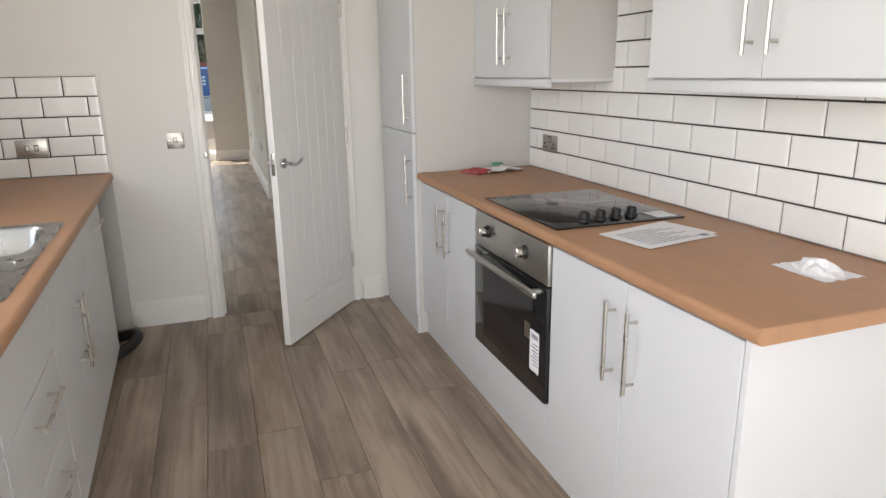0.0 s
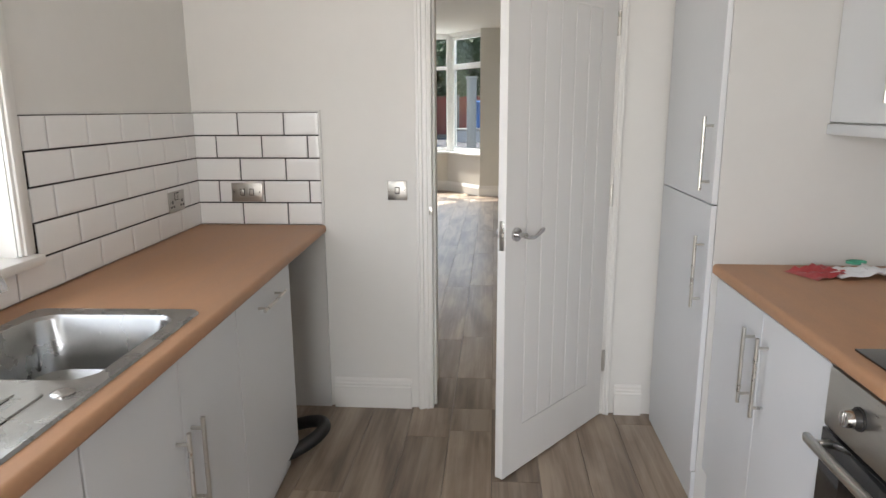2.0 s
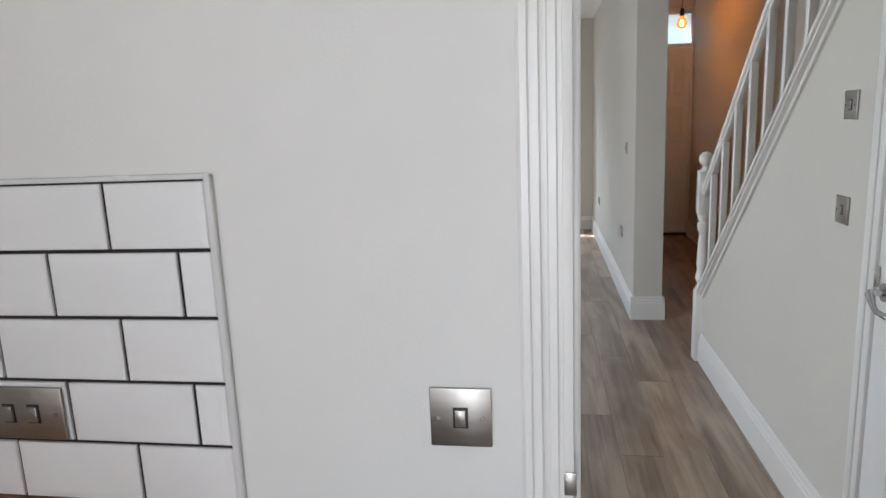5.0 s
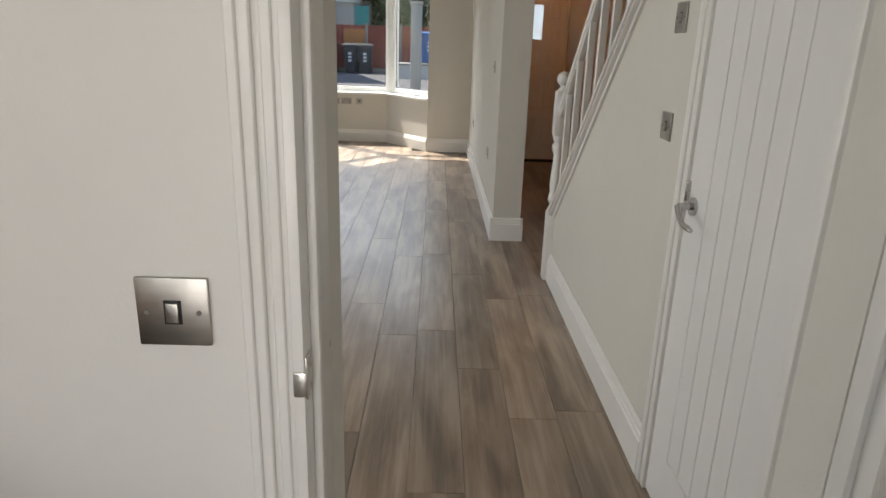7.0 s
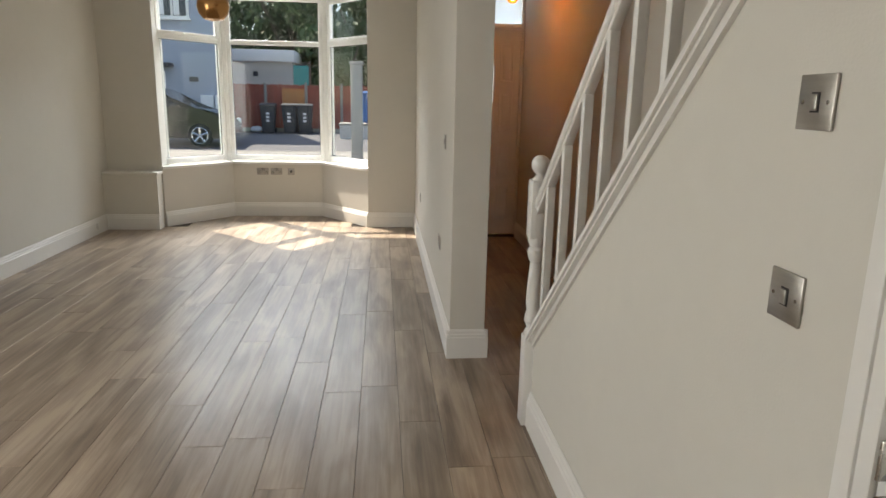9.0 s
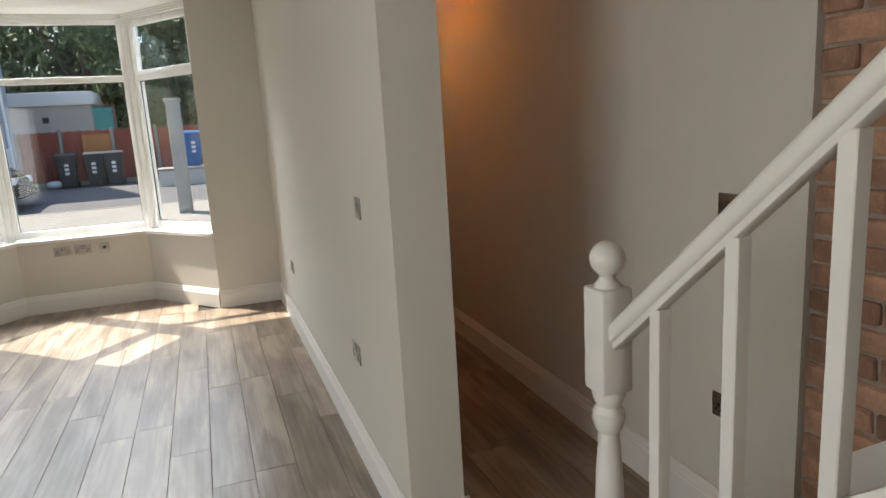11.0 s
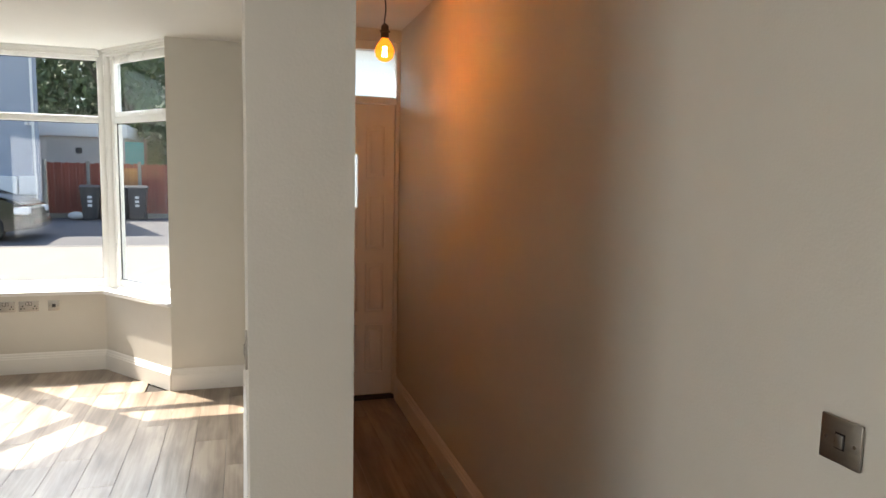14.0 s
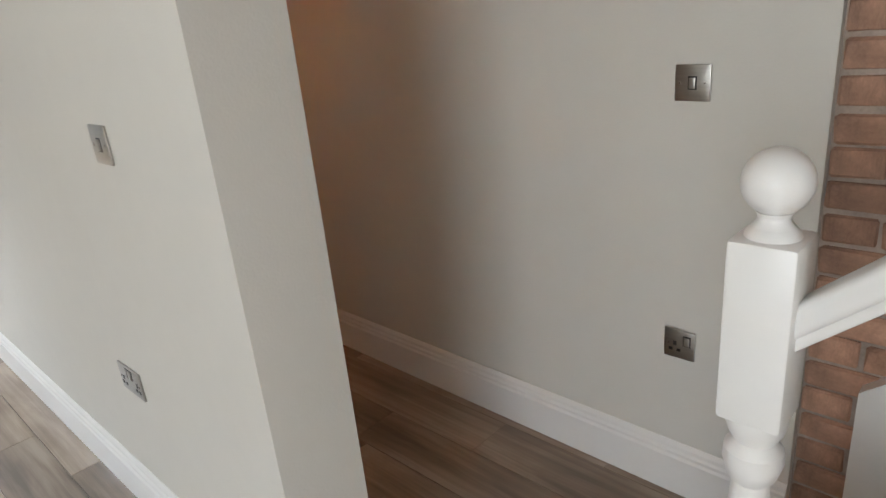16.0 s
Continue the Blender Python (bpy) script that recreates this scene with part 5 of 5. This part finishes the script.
def tiles(wall_label, place, length, z0, rows, start, gaps=(), TW=TW):
    """Half-bond tiles in the xz plane of place, facing -y, from x = 0 to length. gaps: (x0, x1, row0) left bare from that row up."""
    b = bmesh.new()
    box(b, 0, length, -0.0035, 0.0, z0, z0 + rows * (TH + TG))
    back = solid("wall_tiling", b if not gaps else grout_with_gaps(b, length, z0, rows, gaps), M["grout"], wall_label, "wall tiles", within=place)
    for r in range(rows):
        z = z0 + r * (TH + TG) + TG / 2
        x = -((start + (TW + TG) / 2) % (TW + TG)) if r % 2 else -start
        if x > 0:
            x -= TW + TG
        while x < length:
            a, c = max(x + TG / 2, 0.001), min(x + TW + TG / 2, length - 0.001)
            x += TW + TG
            if c - a < 0.012 or any(a < g1 - 0.005 and c > g0 + 0.005 and r >= r0 for g0, g1, r0 in gaps):
                # cut the tile where a bare stretch begins
                cut = [(g0, g1) for g0, g1, r0 in gaps if a < g1 and c > g0 and r >= r0]
                if not cut or c - a < 0.012:
                    continue
                g0, g1 = cut[0]
                if a < g0 - 0.012:
                    c = g0
                elif c > g1 + 0.012:
                    a = g1
                else:
                    continue
            key = round(c - a, 4)
            if key not in TILES:
                TILES[key] = tile_mesh(c - a, TH)
            t = new("tile", TILES[key])
            t.parent = back
            t.location = (a, -0.0025, z)
    return back


def grout_with_gaps(b, length, z0, rows, gaps):
    b.free()
    b = bmesh.new()
    x = 0
    for g0, g1, r0 in sorted(gaps):
        if g0 > x:
            box(b, x, g0, -0.0035, 0.0, z0, z0 + rows * (TH + TG))
        if r0:
            box(b, g0, g1, -0.0035, 0.0, z0, z0 + r0 * (TH + TG))
        x = g1
    if x < length:
        box(b, x, length, -0.0035, 0.0, z0, z0 + rows * (TH + TG))
    return b


tiles("white glazed brick tiles with charcoal grout, kitchen end wall", pose(0, -0.0005, 0), 0.592, 0.912, 5, 0.0)
b = bx(0.592, 0.603, -0.012, -0.0005, 0.912, 0.912 + 5 * (TH + TG) + 0.008, 0.003)
box(b, 0, 0.603, -0.011, -0.0005, 0.912 + 5 * (TH + TG), 0.912 + 5 * (TH + TG) + 0.008, 0.002)
solid("trim_tile_edge", b, M["tile_trim"], "white tile edge trim", "trim")
# window side wall: x of the sheet runs towards the end wall
L = 3.2
tiles("white glazed brick tiles with charcoal grout beside the window", KL @ pose(0.0005, -L - 0.01, 0, 0, 0, 90), L, 0.912, 5, (TW + TG) - (L - 0.21) % (TW + TG), gaps=((L + KW1 - 0.02, L + KW0 + 0.085, 1),))
tiles("white glazed brick tiles with charcoal grout behind the hob", pose(2.8145, -0.704, 0, 0, 0, -90), 2.5, 0.912, 5, 0.2215 - 0.196, TW=0.2155)
tiles("white glazed brick tiles with charcoal grout under the hood", pose(2.8143, -1.494, 0, 0, 0, -90), 0.676, 0.912 + 5 * (TH + TG), 5, 0.13, TW=0.2155)

# ---- street outside ----
GZ = 0.2       # the ground rises towards the houses opposite
b = prism(bmesh.new(), [(9.2, -0.6), (9.2, -0.13), (13.5, -0.13), (20, 0.07), (24, GZ), (300, GZ), (300, -0.6)], "x", -150, 150)
solid("ground", b, M["tarmac"], "sunlit grey tarmac ground", "ground")
solid("ground_side", bx(-150, -2.0, -60, 9.2, -0.6, -0.13), M["grass"], "rough grass beside the house", "ground")
solid("ground_far_side", bx(3.1, 150, -60, 9.2, -0.6, -0.13), M["grass"], "rough grass beside the house", "ground")
solid("ground_back", bx(-2.0, 3.1, -60, -5.1, -0.6, -0.05), M["slab"], "paved yard behind the kitchen", "ground")
b = prism(bmesh.new(), [(9.25, -0.2), (9.25, -0.09), (13.5, -0.09), (18.5, 0.064), (18.5, -0.2)], "x", -30, 30)
solid("pavement", b, M["slab"], "pale concrete pavement in front of the house", "pavement")
solid("kerb", bx(-30, 30, 18.502, 18.65, -0.1, 0.075, 0.01), M["slab"], "pale concrete kerb", "kerb")

# blue-grey house
hz = thing("house", (-9.2, 28, GZ), "blue-grey rendered house with white windows", "house")
b = prism(bmesh.new(), [(-16, 24.3), (-3.92, 24.3), (-7.6, 34), (-16, 34)], "z", GZ - 0.3, 6.2)
part("wall", b, M["render_blue"], hz, smooth=False)
b = prism(bmesh.new(), [(24.0, 6.2), (29.1, 8.6), (34.3, 6.2)], "x", -16.2, -7.4)
part("roof", b, M["tyre"], hz, "dark tiled roof")
part("plinth", bx(-16, -3.95, 24.26, 24.3, GZ - 0.3, GZ + 0.3), M["garage"], hz, "grey base course")


def house_window(x0, x1, z0, z1):
    w = part("window", bx(x0, x1, 24.22, 24.32, z0, z1, bevel=0.01), M["upvc"], hz, "white framed window")
    for k in range(2):
        xa = x0 + 0.07 + k * (x1 - x0 - 0.07) / 2
        part("pane", bx(xa, xa + (x1 - x0) / 2 - 0.12, 24.2, 24.23, z0 + 0.08, z1 - 0.08), M["car_glass"], w)
        part("curtain", bx(xa + 0.02, xa + (x1 - x0) / 4 - 0.06, 24.185, 24.2, z0 + 0.1, z1 - 0.1), M["garage_trim"], w, "pale curtain")
    part("window_sill", bx(x0 - 0.05, x1 + 0.05, 24.12, 24.3, z0 - 0.06, z0, bevel=0.01), M["upvc"], w)


house_window(-6.25, -5.17, 4.05, 5.25)
house_window(-11.2, -9.4, 3.9, 5.2)
house_window(-11.2, -9.4, 1.2, 2.5)
part("door", bx(-7.0, -6.1, 24.22, 24.32, GZ, 2.3, bevel=0.01), M["upvc"], hz, "white front door")
part("canopy", bx(-7.3, -5.8, 23.7, 24.3, 2.45, 2.58, bevel=0.02), M["bin"], hz)
part("house_number", bx(-5.3, -5.0, 24.27, 24.31, 1.98, 2.14), M["bin"], hz)
for x, z in ((-4.93, 0.98), (-4.44, 1.0)):
    mb = part("meter_box", bx(x, x + 0.43, 24.14, 24.3, z, z + 0.55, bevel=0.015), M["upvc"], hz, "white meter box")
    part("meter_door", bx(x + 0.03, x + 0.4, 24.13, 24.141, z + 0.03, z + 0.52), M["garage_trim"], mb)
b = rod(bmesh.new(), (-4.05, 24.24, GZ), (-4.05, 24.24, 6.1), 0.035, seg=10)
part("downpipe", b, M["garage_trim"], hz, "white rainwater pipe")
for x in (-4.25, -4.12):
    part("security_light", bx(x, x + 0.08, 24.18, 24.3, 3.0, 3.08, bevel=0.01), M["garage_trim"], hz)

# garage with pale walls
ga = thing("garage", (-4.5, 31, GZ), "low pale rendered garage with white fascia", "garage")
part("wall", bx(-6.9, -2.4, 29, 35, GZ - 0.3, 2.95), M["garage"], ga)
part("fascia", bx(-7.1, -2.28, 28.8, 35.2, 2.95, 3.42, bevel=0.02), M["garage_trim"], ga)
part("vent", bx(-4.0, -3.8, 28.95, 29.01, 2.35, 2.55), M["bin"], ga)

fn = thing("fence", (-1.5, 26.2, GZ), "red-brown boarded garden fence with pale posts", "fence")
for k in range(62):
    x = -4.35 + k * 0.105
    part("board", bx(x, x + 0.1, 26.2 + 0.012 * (k % 2), 26.225 + 0.012 * (k % 2), GZ + 0.1, 1.98 + 0.02 * math.sin(k * 2.3), bevel=0.003, seg=1), M["fence"], fn, smooth=False)
for x in (-4.3, -3.06, -1.54, -0.2, 1.2, 2.1):
    part("post", bx(x - 0.05, x + 0.05, 26.12, 26.2, GZ, 2.06, bevel=0.01), M["slab"], fn, "pale concrete post")
part("gravel_board", bx(-4.35, 2.16, 26.18, 26.22, GZ - 0.05, GZ + 0.16), M["slab"], fn, "concrete gravel board")
pn = thing("trellis_panel", (-2.0, 26.05, GZ), "orange stained timber panel standing against the fence", "panel")
for k in range(8):
    part("slat", bx(-2.42 + k * 0.104, -2.325 + k * 0.104, 26.07, 26.1, 1.02, 1.84, bevel=0.004, seg=1), M["orange_wood"], pn, smooth=False)
for x in (-2.38, -1.66):
    part("leg", bx(x, x + 0.06, 26.07, 26.11, GZ, 1.02), M["fence"], pn)
for z in (1.1, 1.7):
    part("rail", bx(-2.42, -1.6, 26.045, 26.07, z, z + 0.06, bevel=0.004, seg=1), M["orange_wood"], pn)


def wheelie_bin(x, y, mat, label, rz=0, z=GZ):
    r = thing("wheelie_bin", (0, 0, 0), label, "bin", group="bins by the fence")
    b = bmesh.new()
    lo = [b.verts.new(p) for p in ((-0.21, -0.24, 0.02), (0.21, -0.24, 0.02), (0.21, 0.2, 0.02), (-0.21, 0.2, 0.02))]
    hi = [b.verts.new(p) for p in ((-0.28, -0.33, 0.98), (0.28, -0.33, 0.98), (0.28, 0.33, 0.98), (-0.28, 0.33, 0.98))]
    b.faces.new(lo)
    b.faces.new(hi)
    for k in range(4):
        b.faces.new((lo[k], lo[(k + 1) % 4], hi[(k + 1) % 4], hi[k]))
    bmesh.ops.bevel(b, geom=b.edges[:], offset=0.03, segments=2, affect="EDGES")
    part("body", b, mat, r)
    b = prism(bmesh.new(), [(-0.36, 0.98), (0.35, 0.98), (0.35, 1.07), (0.0, 1.1), (-0.36, 1.03)], "x", -0.3, 0.3)
    bmesh.ops.bevel(b, geom=b.edges[:], offset=0.015, segments=2, affect="EDGES")
    part("lid", b, mat, r)
    for s in (-1, 1):
        part("wheel", rod(bmesh.new(), (s * 0.2, 0.25, 0.1), (s * 0.26, 0.25, 0.1), 0.1, seg=20), M["tyre"], r)
    b = bmesh.new()
    for k in range(3):
        box(b, -0.06, 0.06, -0.31 - 0.01, -0.29, 0.42 + k * 0.13, 0.5 + k * 0.13)
    part("painted_mark", b, M["garage_trim"], r)
    r.matrix_world = pose(x, y, z, 0, 0, rz)
    return r


for x, rz in ((-2.87, 4), (-2.05, -6), (-1.52, 3)):
    wheelie_bin(x, 25.5, M["bin"], "dark grey wheelie bin by the fence", rz)
gw = thing("garden_wall", (1.3, 23.6, GZ), "low pale rendered retaining wall", "wall")
part("wall", bx(-0.1, 3.0, 23.0, 24.4, -0.1, 0.62), M["garage"], gw)
part("coping", bx(-0.14, 3.04, 22.96, 24.44, 0.62, 0.68, bevel=0.015), M["slab"], gw, "pale concrete coping")
wheelie_bin(0.86, 23.7, M["bin_blue"], "blue wheelie bin on the low garden wall", 20, z=0.68)
bg = thing("refuse_bag", (-3.3, 25.5, GZ), "white refuse bag on the ground", "bag")
part("sack", ball(bmesh.new(), (-3.3, 25.5, GZ + 0.13), 0.2, 1.2, 0.9, 0.62), M["garage_trim"], bg)
gp = thing("gate_post", (0.75, 16.6, -0.13), "grey concrete gate post", "post")
part("post", bx(0.58, 0.86, 16.5, 16.78, -0.13, 2.3, bevel=0.02), M["concrete"], gp)
part("cap", bx(0.55, 0.89, 16.47, 16.81, 2.3, 2.37, bevel=0.02), M["concrete"], gp)
sc = thing("garden_screen", (-1.8, 27.4, GZ), "turquoise mesh screen above the fence", "screen")
part("mesh", bx(-2.15, -1.55, 27.4, 27.43, 1.9, 2.75), M["turquoise"], sc)
part("post", bx(-1.55, -1.46, 27.38, 27.45, GZ, 2.85), M["bark"], sc)

# parked car
car = thing("car", (-5.4, 20.4, 0.075), "black parked estate car with silver alloy wheels", "car")
cy0, cy1, gz = 19.55, 21.3, 0.075
side = [(-8.3, 0.3), (-8.35, 0.75), (-8.2, 1.05), (-7.95, 1.5), (-7.4, 1.68), (-6.2, 1.7), (-5.6, 1.58), (-4.75, 1.08), (-4.05, 0.98), (-3.72, 0.82), (-3.65, 0.5), (-3.75, 0.28), (-4.05, 0.24), (-8.0, 0.24)]
b = prism(bmesh.new(), [(x, z + gz) for x, z in side], "y", cy0, cy1)
bmesh.ops.bevel(b, geom=b.edges[:], offset=0.07, segments=3, affect="EDGES")
part("body", b, M["car"], car)
b = prism(bmesh.new(), [(-7.75, 1.1 + gz), (-7.6, 1.52 + gz), (-6.1, 1.58 + gz), (-5.55, 1.48 + gz), (-4.95, 1.1 + gz)], "y", cy0 - 0.006, cy1 + 0.006)
part("side_windows", b, M["car_glass"], car)
for x in (-4.5, -7.45):
    w = part("wheel", rod(bmesh.new(), (x, cy0 - 0.02, 0.33 + gz), (x, cy0 + 0.2, 0.33 + gz), 0.33, seg=32), M["tyre"], car)
    b = rod(bmesh.new(), (x, cy0 - 0.03, 0.33 + gz), (x, cy0 - 0.01, 0.33 + gz), 0.06, seg=16)
    for k in range(5):
        a = k * 2 * math.pi / 5 + 0.3
        rod(b, (x, cy0 - 0.028, 0.33 + gz), (x + 0.22 * math.cos(a), cy0 - 0.028, 0.33 + gz + 0.22 * math.sin(a)), 0.035, 0.045, seg=8)
    sweep(b, [(x + 0.225 * math.cos(a * math.pi / 12), cy0 - 0.028, 0.33 + gz + 0.225 * math.sin(a * math.pi / 12)) for a in range(25)], 0.018, 8)
    part("rim", b, M["alloy"], w, "silver five-spoke alloy rim")
for y in (cy0 + 0.03, cy1 - 0.33):
    part("headlight", bx(-3.98, -3.68, y - 0.04, y + 0.3, 0.62 + gz, 0.8 + gz, bevel=0.04), M["lens"], car, "clear headlight")
part("bumper", bx(-3.75, -3.6, cy0 + 0.08, cy1 - 0.08, 0.28 + gz, 0.5 + gz, bevel=0.05), M["car"], car)
part("mirror", bx(-5.25, -5.05, cy0 - 0.16, cy0 + 0.02, 1.08 + gz, 1.22 + gz, bevel=0.03), M["car"], car)

car.location.x += 0.7


def tree(x, y, h, r, seed):
    rng = random.Random(seed)
    t = thing("tree", (x, y, GZ), "tall dark green leafy tree behind the garage", "tree", group="trees behind the garage")
    b = rod(bmesh.new(), (x, y, GZ - 0.05), (x + 0.2, y, h * 0.55), 0.28, 0.12, 10)
    for k in range(6):
        a = rng.uniform(0, 6.28)
        rod(b, (x + 0.1, y, h * rng.uniform(0.3, 0.5)), (x + r * 0.6 * math.cos(a), y + r * 0.6 * math.sin(a), h * rng.uniform(0.6, 0.85)), 0.1, 0.03, 7)
    part("trunk", b, M["bark"], t)
    vs, fs = [], []
    blobs = [(rng.gauss(0, r * 0.5), rng.gauss(0, r * 0.5), h * rng.uniform(0.3, 0.95), r * rng.uniform(0.25, 0.5)) for _ in range(26)]
    for _ in range(5200):
        bx0, by0, bz0, br = rng.choice(blobs)
        d = Vector((rng.gauss(0, 1), rng.gauss(0, 1), rng.gauss(0, 0.8))).normalized() * br * rng.uniform(0.6, 1.05)
        c = Vector((x + bx0, y + by0, bz0)) + d
        q = Euler((rng.uniform(0, 6.3), rng.uniform(0, 6.3), rng.uniform(0, 6.3))).to_matrix()
        s = rng.uniform(0.12, 0.26)
        i = len(vs)
        for p in ((-s, 0, 0), (0, -s * 0.45, 0.02), (s, 0, 0), (0, s * 0.45, 0.02)):
            vs.append(c + q @ Vector(p))
        fs.append((i, i + 1, i + 2, i + 3))
    me = bpy.data.meshes.new("crown")
    me.from_pydata([v - ORIGIN[t] for v in vs], [], fs)
    me.materials.append(M["leaf"])
    ob = new("crown", me)
    ob.parent = t
    return t


for k, (x, y, h, r) in enumerate(((-5.5, 41, 9.5, 3.6), (-1.2, 39, 9, 3.4), (2.5, 42, 10.5, 3.6), (6.5, 37, 7, 3.0), (-10, 44, 10, 4), (-8, 38, 9, 3.5), (-3.4, 37.5, 8.5, 3.4), (0.4, 33, 6.5, 2.6), (-0.6, 31, 4.6, 1.6), (3.2, 31, 5, 1.9))):
    tree(x, y, h, r, 20 + k)

# ---- exposed bricks beside the stairs ----
wall_b = bpy.data.objects["wall_party_brick"]
rng = random.Random(7)
BW, BH, BG = 0.215, 0.066, 0.011
shapes = []
for s in range(6):
    bm = bx(0, 0.028, 0, BW, 0, BH, bevel=0.006, seg=1)
    for v in bm.verts:
        v.co += Vector((rng.uniform(-.004, .003), rng.uniform(-.004, .004), rng.uniform(-.003, .003)))
    shapes.append(finish(bm, M["brick"], False))
for r in range(34):
    z = 0.02 + r * (BH + BG)
    y = 3.245
    odd = r % 2
    first = True
    while y > 1.2:
        w = BW * 0.5 if (first and odd) else BW
        first = False
        if z < string_z(y) - 0.6:
            y -= w + BG
            continue
        o = new("brick", rng.choice(shapes))
        o.parent = wall_b
        o.matrix_basis = Matrix.LocRotScale((XP + 0.02 + rng.uniform(-0.005, 0.004), y - w, z + rng.uniform(-.003, .003)), Euler((rng.uniform(-.012, .012), 0, 0)), (1, w / BW, 1))
        y -= w + BG

# ---- floor planks ----
PW, PL = 0.192, 1.26


def plank_mesh(x0, x1, y0, y1):
    g, c = 0.0007, 0.0012
    bm = bmesh.new()
    v = []
    for z, i in ((-0.012, 0.0), (-c, 0.0), (0.0, c)):
        v.append([bm.verts.new(p) for p in ((x0 + g + i, y0 + g + i, z), (x1 - g - i, y0 + g + i, z), (x1 - g - i, y1 - g - i, z), (x0 + g + i, y1 - g - i, z))])
    for a, b_ in zip(v, v[1:]):
        for k in range(4):
            bm.faces.new((a[k], a[(k + 1) % 4], b_[(k + 1) % 4], b_[k]))
    bm.faces.new(v[2])
    return finish(bm, M["plank"], False)


FULL = plank_mesh(-PW / 2, PW / 2, 0, PL)
for region in ((0.0, 2.81, -4.9, 0.0), (1.09, 1.89, 0.0, 0.37), (-1.78, 2.83, 0.37, 8.03), (-0.95, 0.95, 8.03, 8.78)):
    rx0, rx1, ry0, ry1 = region
    k0 = math.floor((rx0 - 0.05) / PW)
    for k in range(k0, math.ceil((rx1 - 0.05) / PW)):
        cx = 0.05 + (k + 0.5) * PW
        x0, x1 = max(cx - PW / 2, rx0), min(cx + PW / 2, rx1)
        if x1 - x0 < 0.015:
            continue
        shift = (k * 0.47 + (k % 3) * 0.21) % 1.0 * PL
        j0 = math.floor((ry0 - shift) / PL)
        for j in range(j0, math.ceil((ry1 - shift) / PL)):
            ya, yb = max(shift + j * PL, ry0), min(shift + (j + 1) * PL, ry1)
            if yb - ya < 0.01:
                continue
            whole = x1 - x0 > PW - 1e-4 and yb - ya > PL - 1e-4
            me = FULL if whole else plank_mesh(x0 - cx, x1 - cx, 0, yb - ya)
            ob = new("plank", me)
            ob.location = (cx, ya, 0)
            ob.parent = FLOOR
